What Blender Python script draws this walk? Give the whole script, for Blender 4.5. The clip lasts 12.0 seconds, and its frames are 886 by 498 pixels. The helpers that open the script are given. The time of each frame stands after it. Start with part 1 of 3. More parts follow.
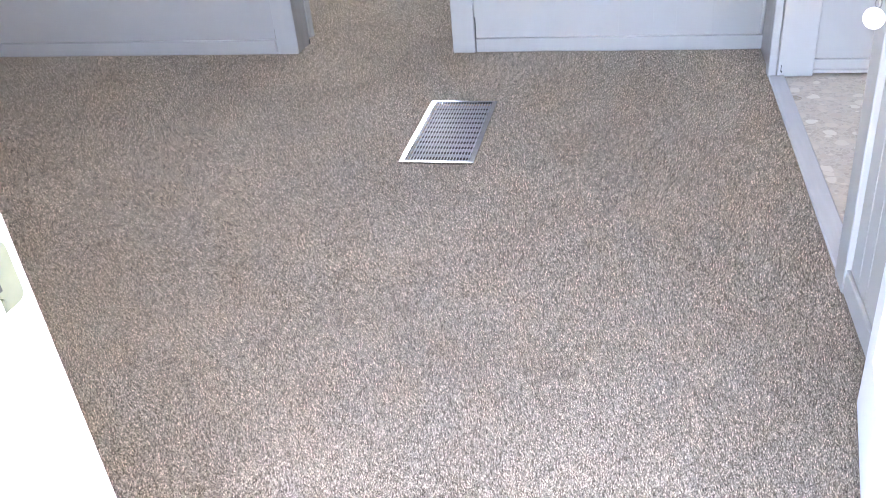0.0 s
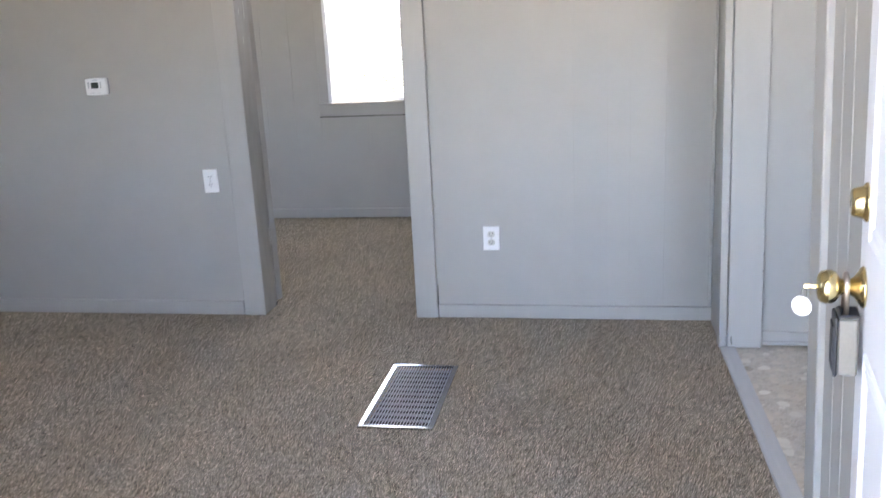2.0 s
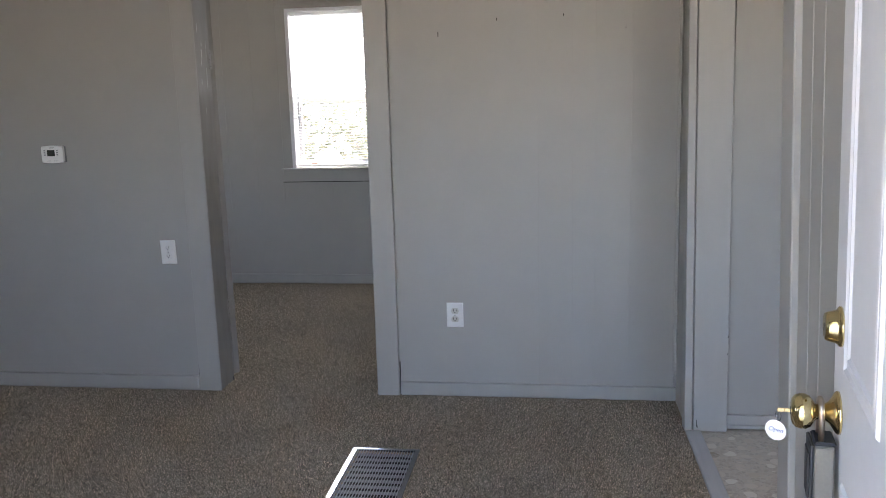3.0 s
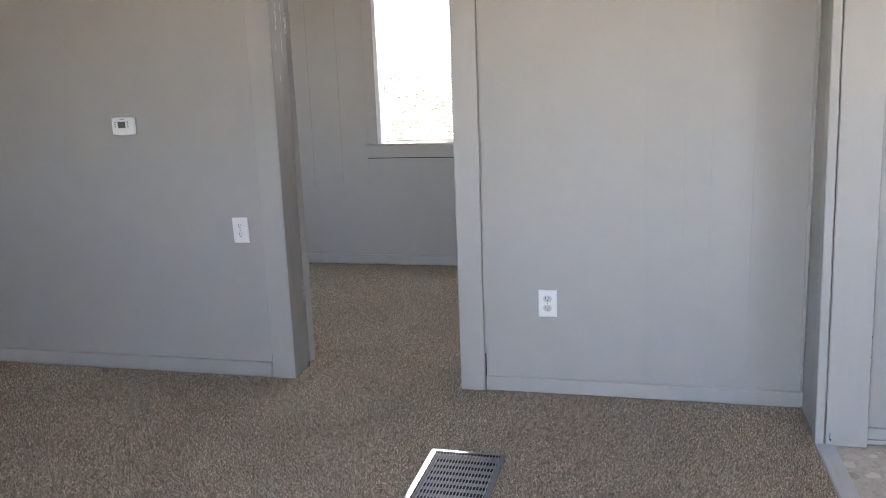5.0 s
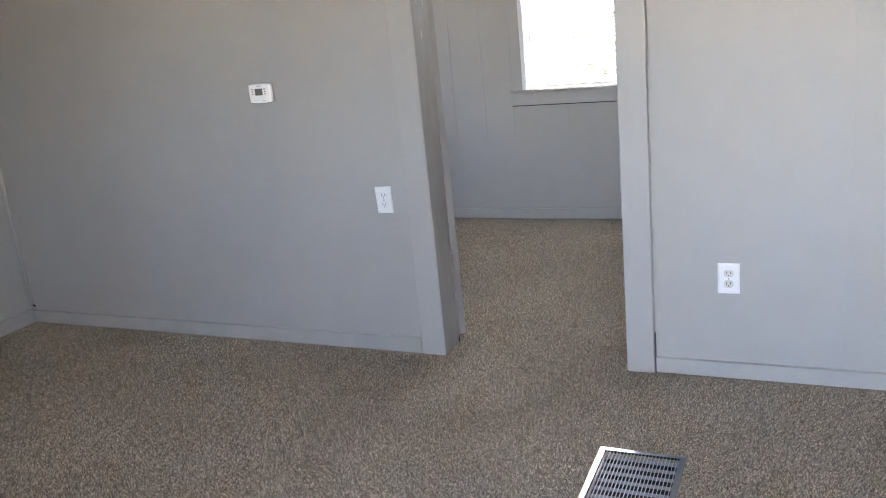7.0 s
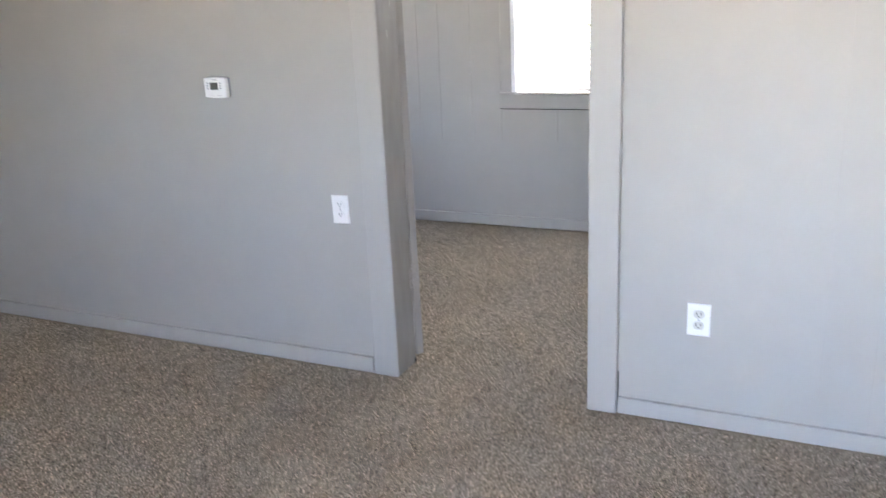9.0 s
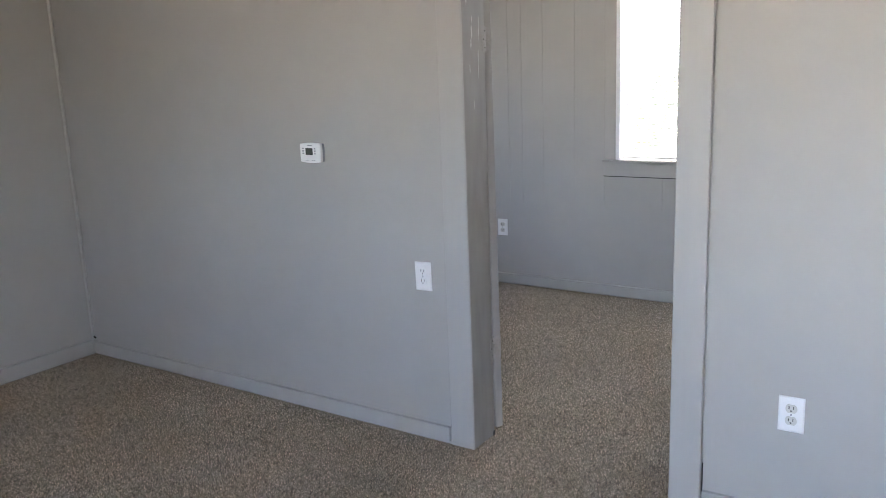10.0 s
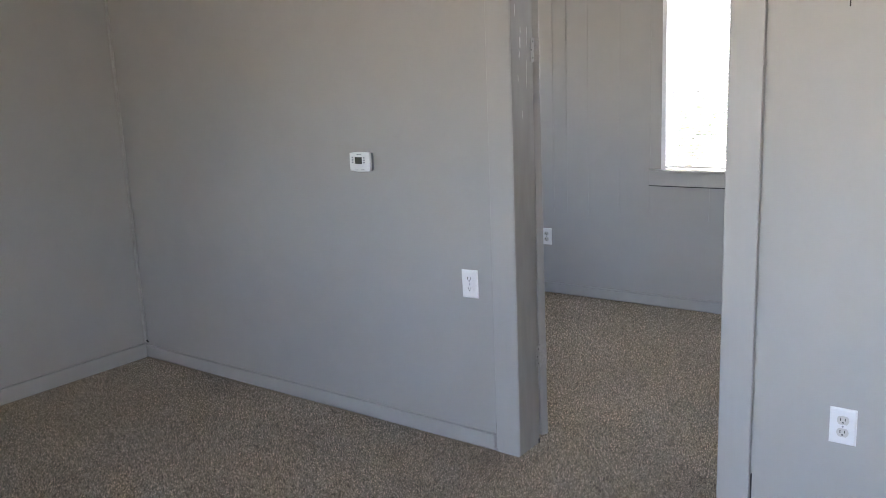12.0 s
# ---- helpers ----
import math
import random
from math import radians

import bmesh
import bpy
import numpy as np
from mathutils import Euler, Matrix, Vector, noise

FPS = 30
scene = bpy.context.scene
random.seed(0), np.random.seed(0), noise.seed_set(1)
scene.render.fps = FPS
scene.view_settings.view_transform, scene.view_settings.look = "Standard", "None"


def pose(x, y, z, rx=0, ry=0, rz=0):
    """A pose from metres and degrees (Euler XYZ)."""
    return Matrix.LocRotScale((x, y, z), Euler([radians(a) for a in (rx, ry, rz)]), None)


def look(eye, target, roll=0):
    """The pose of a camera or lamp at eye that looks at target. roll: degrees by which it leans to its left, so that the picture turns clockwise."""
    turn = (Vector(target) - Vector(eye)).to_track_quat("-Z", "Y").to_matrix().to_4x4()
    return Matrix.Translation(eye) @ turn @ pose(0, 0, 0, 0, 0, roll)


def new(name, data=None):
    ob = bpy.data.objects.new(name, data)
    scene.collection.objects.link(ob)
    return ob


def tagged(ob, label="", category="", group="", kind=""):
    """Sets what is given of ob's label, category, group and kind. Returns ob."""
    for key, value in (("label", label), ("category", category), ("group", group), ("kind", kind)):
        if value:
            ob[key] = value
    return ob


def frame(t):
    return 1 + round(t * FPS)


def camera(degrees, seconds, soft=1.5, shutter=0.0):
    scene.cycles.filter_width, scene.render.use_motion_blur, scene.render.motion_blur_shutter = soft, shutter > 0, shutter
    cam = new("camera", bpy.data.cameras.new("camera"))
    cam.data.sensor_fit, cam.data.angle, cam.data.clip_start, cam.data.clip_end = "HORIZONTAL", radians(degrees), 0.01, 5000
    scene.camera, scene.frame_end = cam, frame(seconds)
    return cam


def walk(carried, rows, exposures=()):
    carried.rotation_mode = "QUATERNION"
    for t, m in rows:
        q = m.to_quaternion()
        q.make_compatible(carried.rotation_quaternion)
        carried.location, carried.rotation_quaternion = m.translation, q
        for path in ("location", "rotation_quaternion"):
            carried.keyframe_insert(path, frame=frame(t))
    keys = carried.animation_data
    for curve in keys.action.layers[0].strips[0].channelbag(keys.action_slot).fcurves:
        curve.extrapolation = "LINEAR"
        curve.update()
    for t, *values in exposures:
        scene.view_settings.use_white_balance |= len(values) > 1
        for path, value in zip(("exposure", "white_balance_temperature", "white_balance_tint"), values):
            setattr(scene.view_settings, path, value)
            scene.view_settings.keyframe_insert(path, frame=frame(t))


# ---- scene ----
cam = camera(56.9, 12.0, soft=0.8, shutter=0.3)
PATH = [
    (0, (0.702, 0.356, 1.244), (0.274, 2.0, 0.189), -5.4),
    (0.5, (0.705, 0.347, 1.243), (0.279, 1.991, 0.186), -5.3),
    (1, (0.723, 0.335, 1.224), (0.285, 1.996, 0.198), -5.2),
    (1.5, (0.727, 0.344, 1.247), (0.26, 2.138, 0.497), -4.2),
    (2, (0.727, 0.352, 1.276), (0.367, 2.257, 0.786), -2.8),
    (2.5, (0.719, 0.378, 1.333), (0.446, 2.326, 0.971), -1.6),
    (2.7, (0.722, 0.398, 1.362), (0.452, 2.347, 1.004), -1.5),
    (4.3, (0.665, 0.65, 1.345), (0.253, 2.561, 0.92), -1.7),
    (4.5, (0.678, 0.715, 1.311), (0.193, 2.611, 0.896), -2.2),
    (5, (0.669, 0.774, 1.296), (0.178, 2.671, 0.892), -2.1),
    (5.5, (0.675, 0.78, 1.294), (0.175, 2.672, 0.879), -2.1),
    (6, (0.648, 0.818, 1.283), (0.127, 2.703, 0.864), -2.1),
    (6.5, (0.597, 0.919, 1.29), (-0.058, 2.762, 0.873), -2.8),
    (7, (0.507, 1.073, 1.376), (-0.299, 2.823, 0.836), -5.7),
    (7.2, (0.549, 1.099, 1.402), (-0.127, 2.892, 0.828), -3.8),
    (8.8, (0.59, 1.345, 1.419), (-0.162, 3.097, 0.815), -2.4),
    (9, (0.582, 1.371, 1.421), (-0.234, 3.105, 0.85), -2.6),
    (9.5, (0.654, 1.441, 1.462), (-0.362, 3.1, 1.002), -2.4),
    (10, (0.685, 1.482, 1.457), (-0.397, 3.109, 1.03), -2.2),
    (10.5, (0.688, 1.527, 1.446), (-0.459, 3.115, 1.038), -2.3),
    (11, (0.685, 1.508, 1.449), (-0.469, 3.091, 1.044), -2.3),
    (11.5, (0.685, 1.468, 1.462), (-0.473, 3.048, 1.06), -2.3),
    (12, (0.683, 1.436, 1.459), (-0.481, 3.012, 1.059), -2.4),
]
EXPOSURES = [
    (0.0, 5.62, 6330, 22), (0.5, 5.22, 6330, 22), (1.0, 5.17, 6310, 21), (1.5, 5.36, 6430, 20), (2.0, 4.88, 6470, 19), (2.5, 3.99, 6470, 18), (2.7, 3.91, 6470, 18),
    (4.3, 4.36, 6860, 20), (4.5, 4.41, 6860, 20), (5.0, 4.58, 6630, 19), (5.5, 4.76, 6490, 19), (6.0, 4.91, 6490, 19), (6.5, 5.01, 6490, 19), (7.0, 4.96, 6490, 19),
    (8.8, 5.30, 6470, 19), (9.0, 5.33, 6470, 19), (9.5, 5.15, 6350, 19), (10.0, 4.86, 6320, 18), (10.5, 4.73, 6320, 18), (11.0, 4.75, 6300, 18), (12.0, 4.75, 6300, 18)]
walk(cam, [(t, look(eye, target, roll)) for t, eye, target, roll in PATH], EXPOSURES)

# ---- daylight: pale bright sky, sun high over the side of the house ----
SUN_ELEVATION, SUN_ROTATION = radians(58), radians(72)
world = bpy.data.worlds.new("world")
scene.world = world
world.use_nodes = True
wn = world.node_tree.nodes
wn.clear()
sky = wn.new("ShaderNodeTexSky")
sky.sky_type = "NISHITA"
sky.sun_disc = False
sky.sun_elevation, sky.sun_rotation = SUN_ELEVATION, SUN_ROTATION
sky.air_density, sky.dust_density, sky.ozone_density = 1.0, 3.2, 1.0
bg = wn.new("ShaderNodeBackground")
bg.inputs["Strength"].default_value = 0.15
wo = wn.new("ShaderNodeOutputWorld")
world.node_tree.links.new(sky.outputs[0], bg.inputs[0])
world.node_tree.links.new(bg.outputs[0], wo.inputs[0])

sun_data = bpy.data.lights.new("sun", "SUN")
sun_data.energy, sun_data.angle, sun_data.color = 3.0, radians(3), (1.0, 0.95, 0.88)
sun = new("sun", sun_data)
sd = Vector((math.sin(SUN_ROTATION) * math.cos(SUN_ELEVATION), math.cos(SUN_ROTATION) * math.cos(SUN_ELEVATION), math.sin(SUN_ELEVATION)))
sun.matrix_world = look(sd * 30, (0, 0, 0))

# the sky's light in the upper half of the back room's window
pane_light = bpy.data.lights.new("window_daylight", "AREA")
pane_light.shape, pane_light.size, pane_light.size_y = "RECTANGLE", 0.62, 0.52
pane_light.energy, pane_light.color = 1.8, (0.93, 0.97, 1.0)
window_daylight = new("window_daylight", pane_light)
window_daylight.matrix_world = look((-0.83, 6.45, 1.69), (-0.83, 5.2, 1.25))


# ---- materials ----
def material(name, base, rough=0.5, metal=0.0, vary=0.06, coarse=1.6, fine=60.0, bump=0.1, bump_scale=220.0, island=0.0, each=0.0, coat=0.0, spec=0.5, stretch=(1, 1, 1)):
    """A principled surface: colour drifting at two scales, roughness drifting with it, and a fine relief."""
    m = bpy.data.materials.new(name)
    m.use_nodes = True
    nt = m.node_tree
    n, l = nt.nodes, nt.links
    p = n["Principled BSDF"]
    p.inputs["Roughness"].default_value = rough
    p.inputs["Metallic"].default_value = metal
    p.inputs["Specular IOR Level"].default_value = spec
    p.inputs["Coat Weight"].default_value = coat
    co = n.new("ShaderNodeTexCoord")
    mp = n.new("ShaderNodeMapping")
    mp.inputs["Scale"].default_value = stretch
    l.new(co.outputs["Object"], mp.inputs[0])
    big, small = n.new("ShaderNodeTexNoise"), n.new("ShaderNodeTexNoise")
    big.inputs["Scale"].default_value, small.inputs["Scale"].default_value = coarse, fine
    big.inputs["Detail"].default_value = 4
    l.new(mp.outputs[0], big.inputs["Vector"])
    l.new(mp.outputs[0], small.inputs["Vector"])
    add = n.new("ShaderNodeMath")
    add.operation = "ADD"
    l.new(big.outputs["Fac"], add.inputs[0])
    l.new(small.outputs["Fac"], add.inputs[1])
    value = add.outputs[0]
    if island or each:
        src = n.new("ShaderNodeNewGeometry").outputs["Random Per Island"] if island else n.new("ShaderNodeObjectInfo").outputs["Random"]
        mul = n.new("ShaderNodeMath")
        mul.operation = "MULTIPLY_ADD"
        l.new(src, mul.inputs[0])
        mul.inputs[1].default_value = island or each
        l.new(value, mul.inputs[2])
        value = mul.outputs[0]
    ramp = n.new("ShaderNodeMapRange")
    ramp.inputs[1].default_value, ramp.inputs[2].default_value = 0.6, 1.4 + (island or each)
    ramp.inputs[3].default_value, ramp.inputs[4].default_value = 1 - vary, 1 + vary
    l.new(value, ramp.inputs[0])
    tint = n.new("ShaderNodeMix")
    tint.data_type, tint.blend_type = "RGBA", "MULTIPLY"
    tint.inputs[0].default_value = 1.0
    tint.inputs[6].default_value = (*base, 1)
    l.new(ramp.outputs[0], tint.inputs[7])
    l.new(tint.outputs[2], p.inputs["Base Color"])
    rr = n.new("ShaderNodeMapRange")
    rr.inputs[1].default_value, rr.inputs[2].default_value = 0.3, 0.7
    rr.inputs[3].default_value, rr.inputs[4].default_value = max(rough - 0.07, 0.02), min(rough + 0.07, 1)
    l.new(big.outputs["Fac"], rr.inputs[0])
    l.new(rr.outputs[0], p.inputs["Roughness"])
    if bump:
        tex = n.new("ShaderNodeTexNoise")
        tex.inputs["Scale"].default_value = bump_scale
        tex.inputs["Detail"].default_value = 3
        l.new(mp.outputs[0], tex.inputs["Vector"])
        b = n.new("ShaderNodeBump")
        b.inputs["Strength"].default_value = bump
        b.inputs["Distance"].default_value = 0.002
        l.new(tex.outputs["Fac"], b.inputs["Height"])
        l.new(b.outputs[0], p.inputs["Normal"])
    return m


def glass_material():
    m = bpy.data.materials.new("window_glass")
    m.use_nodes = True
    p = m.node_tree.nodes["Principled BSDF"]
    p.inputs["Transmission Weight"].default_value = 1.0
    p.inputs["Roughness"].default_value = 0.0
    p.inputs["IOR"].default_value = 1.45
    return m


def vinyl_material():
    """Sheet vinyl printed with cream pebbles in grey-beige grout."""
    m = material("pebble_vinyl", (0.58, 0.53, 0.45), 0.32, vary=0.1, coarse=2.5, fine=90, bump=0.06)
    nt = m.node_tree
    n, l = nt.nodes, nt.links
    p = n["Principled BSDF"]
    old = p.inputs["Base Color"].links[0].from_socket
    co = n.new("ShaderNodeTexCoord")
    wob = n.new("ShaderNodeTexNoise")
    wob.inputs["Scale"].default_value = 22
    mixv = n.new("ShaderNodeVectorMath")
    mixv.operation = "MULTIPLY_ADD"
    mixv.inputs[1].default_value = (0.024, 0.024, 0.0)
    l.new(co.outputs["Object"], wob.inputs["Vector"])
    l.new(wob.outputs["Color"], mixv.inputs[0])
    l.new(co.outputs["Object"], mixv.inputs[2])
    edge, cell = n.new("ShaderNodeTexVoronoi"), n.new("ShaderNodeTexVoronoi")
    edge.feature = "DISTANCE_TO_EDGE"
    for v in (edge, cell):
        v.inputs["Scale"].default_value = 23
        v.inputs["Randomness"].default_value = 1.0
        l.new(mixv.outputs[0], v.inputs["Vector"])
    sep = n.new("ShaderNodeSeparateColor")
    l.new(cell.outputs["Color"], sep.inputs[0])
    size = n.new("ShaderNodeMapRange")
    size.inputs[3].default_value, size.inputs[4].default_value = 0.2, 0.62
    l.new(sep.outputs[2], size.inputs[0])
    inside = n.new("ShaderNodeMath")
    inside.operation = "SUBTRACT"
    l.new(size.outputs[0], inside.inputs[0])
    l.new(cell.outputs["Distance"], inside.inputs[1])
    near = n.new("ShaderNodeMath")
    near.operation = "MINIMUM"
    l.new(inside.outputs[0], near.inputs[0])
    l.new(edge.outputs["Distance"], near.inputs[1])
    step = n.new("ShaderNodeMapRange")
    step.inputs[1].default_value, step.inputs[2].default_value = 0.01, 0.06
    l.new(near.outputs[0], step.inputs[0])
    shade = n.new("ShaderNodeValToRGB")
    shade.color_ramp.elements[0].color, shade.color_ramp.elements[1].color = (0.56, 0.48, 0.38, 1), (0.76, 0.72, 0.63, 1)
    mid = shade.color_ramp.elements.new(0.45)
    mid.color = (0.67, 0.61, 0.51, 1)
    l.new(sep.outputs[0], shade.inputs[0])
    out = n.new("ShaderNodeMix")
    out.data_type = "RGBA"
    chips, chip_edge = n.new("ShaderNodeTexVoronoi"), n.new("ShaderNodeTexVoronoi")
    chip_edge.feature = "DISTANCE_TO_EDGE"
    for v in (chips, chip_edge):
        v.inputs["Scale"].default_value = 62
        l.new(mixv.outputs[0], v.inputs["Vector"])
    rim = n.new("ShaderNodeMapRange")
    rim.inputs[1].default_value, rim.inputs[2].default_value = 0.03, 0.12
    l.new(chip_edge.outputs["Distance"], rim.inputs[0])
    chip_sep = n.new("ShaderNodeSeparateColor")
    l.new(chips.outputs["Color"], chip_sep.inputs[0])
    chip_tone = n.new("ShaderNodeValToRGB")
    chip_tone.color_ramp.elements[0].color, chip_tone.color_ramp.elements[1].color = (0.45, 0.39, 0.31, 1), (0.62, 0.55, 0.45, 1)
    l.new(chip_sep.outputs[0], chip_tone.inputs[0])
    bed = n.new("ShaderNodeMix")
    bed.data_type = "RGBA"
    l.new(rim.outputs[0], bed.inputs[0])
    l.new(old, bed.inputs[6])
    l.new(chip_tone.outputs[0], bed.inputs[7])
    pick = n.new("ShaderNodeMath")
    pick.operation = "GREATER_THAN"
    pick.inputs[1].default_value = 0.2
    l.new(sep.outputs[1], pick.inputs[0])
    both = n.new("ShaderNodeMath")
    both.operation = "MULTIPLY"
    l.new(pick.outputs[0], both.inputs[0])
    l.new(step.outputs[0], both.inputs[1])
    l.new(both.outputs[0], out.inputs[0])
    l.new(bed.outputs[2], out.inputs[6])
    l.new(shade.outputs[0], out.inputs[7])
    l.new(out.outputs[2], p.inputs["Base Color"])
    return m


def carpet_material(name, island):
    """Twist pile in beige and brown yarn: each tuft has a shade of its own, with wide tracks of trodden nap."""
    m = material(name, (0.415, 0.352, 0.27), 0.95, vary=0.2, coarse=2.1, fine=300, bump=0.5, bump_scale=420, spec=0.1)
    m.node_tree.nodes["Principled BSDF"].inputs["Sheen Weight"].default_value = 0.25
    m.node_tree.nodes["Principled BSDF"].inputs["Sheen Roughness"].default_value = 0.45
    m.node_tree.nodes["Principled BSDF"].inputs["Sheen Tint"].default_value = (0.95, 0.82, 0.62, 1)
    nt = m.node_tree
    n, l = nt.nodes, nt.links
    p = n["Principled BSDF"]
    old = p.inputs["Base Color"].links[0].from_socket
    if island:
        rnd = n.new("ShaderNodeNewGeometry").outputs["Random Per Island"]
    else:
        tex = n.new("ShaderNodeTexNoise")
        tex.inputs["Scale"].default_value = 260
        l.new(n.new("ShaderNodeTexCoord").outputs["Object"], tex.inputs["Vector"])
        rnd = tex.outputs["Fac"]
    ramp = n.new("ShaderNodeValToRGB")
    e = ramp.color_ramp.elements
    e[0].position, e[0].color = 0.0, (0.34, 0.32, 0.30, 1)
    e[1].position, e[1].color = 1.0, (1.9, 1.88, 1.86, 1)
    k = e.new(0.3)
    k.color = (0.66, 0.645, 0.63, 1)
    k = e.new(0.72)
    k.color = (1.24, 1.24, 1.24, 1)
    l.new(rnd, ramp.inputs[0])
    mix = n.new("ShaderNodeMix")
    mix.data_type, mix.blend_type = "RGBA", "MULTIPLY"
    mix.inputs[0].default_value = 1.0
    yarn = n.new("ShaderNodeTexNoise")
    yarn.inputs["Scale"].default_value = 300
    yarn.inputs["Detail"].default_value = 1.0
    l.new(n.new("ShaderNodeTexCoord").outputs["Object"], yarn.inputs["Vector"])
    twist = n.new("ShaderNodeMapRange")
    twist.inputs[1].default_value, twist.inputs[2].default_value = 0.33, 0.67
    twist.inputs[3].default_value, twist.inputs[4].default_value = 0.35, 1.65
    l.new(yarn.outputs["Fac"], twist.inputs[0])
    fine = n.new("ShaderNodeMix")
    fine.data_type, fine.blend_type = "RGBA", "MULTIPLY"
    fine.inputs[0].default_value = 1.0
    l.new(old, fine.inputs[6])
    l.new(twist.outputs[0], fine.inputs[7])
    l.new(fine.outputs[2], mix.inputs[6])
    l.new(ramp.outputs[0], mix.inputs[7])
    l.new(mix.outputs[2], p.inputs["Base Color"])
    return m


PAINT = material("greige_wall_paint", (0.397, 0.386, 0.354), 0.5, vary=0.045, coarse=1.2, fine=7, bump=0.12, bump_scale=160, each=0.12)
TRIM = material("greige_trim_paint", (0.412, 0.402, 0.372), 0.38, vary=0.04, coarse=2.0, fine=18, bump=0.1, bump_scale=90, stretch=(1, 1, 0.15))
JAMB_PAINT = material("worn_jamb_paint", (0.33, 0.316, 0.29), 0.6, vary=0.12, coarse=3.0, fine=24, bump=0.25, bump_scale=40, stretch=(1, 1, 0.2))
CEILING = material("ceiling_white", (0.78, 0.77, 0.74), 0.85, vary=0.03, bump=0.3, bump_scale=120)
DOOR_WHITE = material("white_door_enamel", (0.81, 0.82, 0.84), 0.42, vary=0.025, coarse=3, fine=25, bump=0.05, bump_scale=60)
WHITE_TRIM = material("white_exterior_paint", (0.84, 0.84, 0.82), 0.4, vary=0.03, coarse=5, fine=40, bump=0.08)
PLASTIC = material("white_device_plastic", (0.82, 0.82, 0.80), 0.3, vary=0.015, bump=0.02)
IVORY = material("off_white_receptacle", (0.60, 0.59, 0.53), 0.35, vary=0.02, bump=0.02)
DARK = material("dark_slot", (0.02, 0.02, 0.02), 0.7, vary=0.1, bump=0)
LCD = material("grey_green_display", (0.05, 0.06, 0.05), 0.15, vary=0.05, bump=0)
GREY_KEY = material("grey_button", (0.30, 0.31, 0.32), 0.5, vary=0.05, bump=0)
STEEL = material("galvanised_steel", (0.30, 0.305, 0.315), 0.13, 1.0, vary=0.1, coarse=12, fine=80, bump=0.06)
BLADE = material("painted_steel_blade", (0.28, 0.285, 0.30), 0.45, 0.6, vary=0.12, coarse=14, fine=90, bump=0.06)
FIN = material("grey_steel_fin", (0.40, 0.41, 0.43), 0.42, 0.3, vary=0.1, coarse=14, fine=90, bump=0.05)
DUCT = material("dusty_duct_sheet", (0.02, 0.02, 0.022), 0.8, 0.0, vary=0.3, coarse=9, bump=0.1)
BRASS = material("polished_brass", (0.76, 0.62, 0.32), 0.14, 1.0, vary=0.06, coarse=30, fine=120, bump=0.02)
DULL_BRASS = material("dull_brass_plate", (0.15, 0.16, 0.11), 0.5, 0.3, vary=0.1, coarse=30, bump=0.05)
LOCK_GREY = material("taupe_enamelled_casting", (0.20, 0.195, 0.172), 0.42, 0.3, vary=0.08, coarse=30, fine=200, bump=0.12, bump_scale=500)
LOCK_DARK = material("dark_rubber_bumper", (0.035, 0.037, 0.04), 0.55, vary=0.12, coarse=30, bump=0.1)
SHACKLE = material("worn_steel_shackle", (0.55, 0.47, 0.40), 0.35, 1.0, vary=0.12, coarse=60, bump=0.05)
PAPER = material("white_paper_tag", (0.86, 0.86, 0.84), 0.7, vary=0.02, bump=0.05)
INK = material("blue_ink", (0.10, 0.17, 0.36), 0.6, vary=0.1, bump=0)
STRIP = material("grey_vinyl_strip", (0.52, 0.52, 0.515), 0.42, 0.1, vary=0.08, coarse=5, fine=60, bump=0.06, stretch=(1, 0.1, 1))
VINYL_WHITE = material("white_window_vinyl", (0.82, 0.83, 0.84), 0.35, vary=0.02, bump=0.03)
SLAT = material("white_blind_slat", (0.80, 0.80, 0.79), 0.4, vary=0.02, bump=0.0, each=0.1)
WAND = material("clear_grey_wand", (0.62, 0.63, 0.65), 0.2, vary=0.05, bump=0)
LATCH = material("brown_sash_latch", (0.32, 0.19, 0.09), 0.45, vary=0.1, coarse=40, bump=0.05)
PAINTED_HINGE = material("paint_covered_hinge", (0.335, 0.32, 0.295), 0.4, 0.1, vary=0.2, coarse=60, fine=200, bump=0.4, bump_scale=220)
CHIP = material("bare_chipped_paint", (0.66, 0.65, 0.62), 0.6, vary=0.1, bump=0.1)
NAIL = material("dark_iron_nail", (0.05, 0.045, 0.04), 0.5, 0.8, vary=0.2, bump=0.1)
GROUND = material("dry_grass_and_gravel", (0.28, 0.25, 0.185), 0.95, vary=0.3, coarse=0.6, fine=30, bump=0.5, bump_scale=60)
SIDING = material("pale_siding", (0.62, 0.62, 0.60), 0.6, vary=0.05, bump=0.1)
sl = SLAT.node_tree
glow = sl.nodes.new("ShaderNodeBsdfTranslucent")
glow.inputs[0].default_value = (0.8, 0.8, 0.78, 1)
blend = sl.nodes.new("ShaderNodeMixShader")
blend.inputs[0].default_value = 0.22
sl.links.new(sl.nodes["Principled BSDF"].outputs[0], blend.inputs[1])
sl.links.new(glow.outputs[0], blend.inputs[2])
sl.links.new(blend.outputs[0], sl.nodes["Material Output"].inputs[0])
VINYL = vinyl_material()
CARPET = carpet_material("carpet_backing", False)
PILE = carpet_material("twist_pile_carpet", True)
GLASS = glass_material()


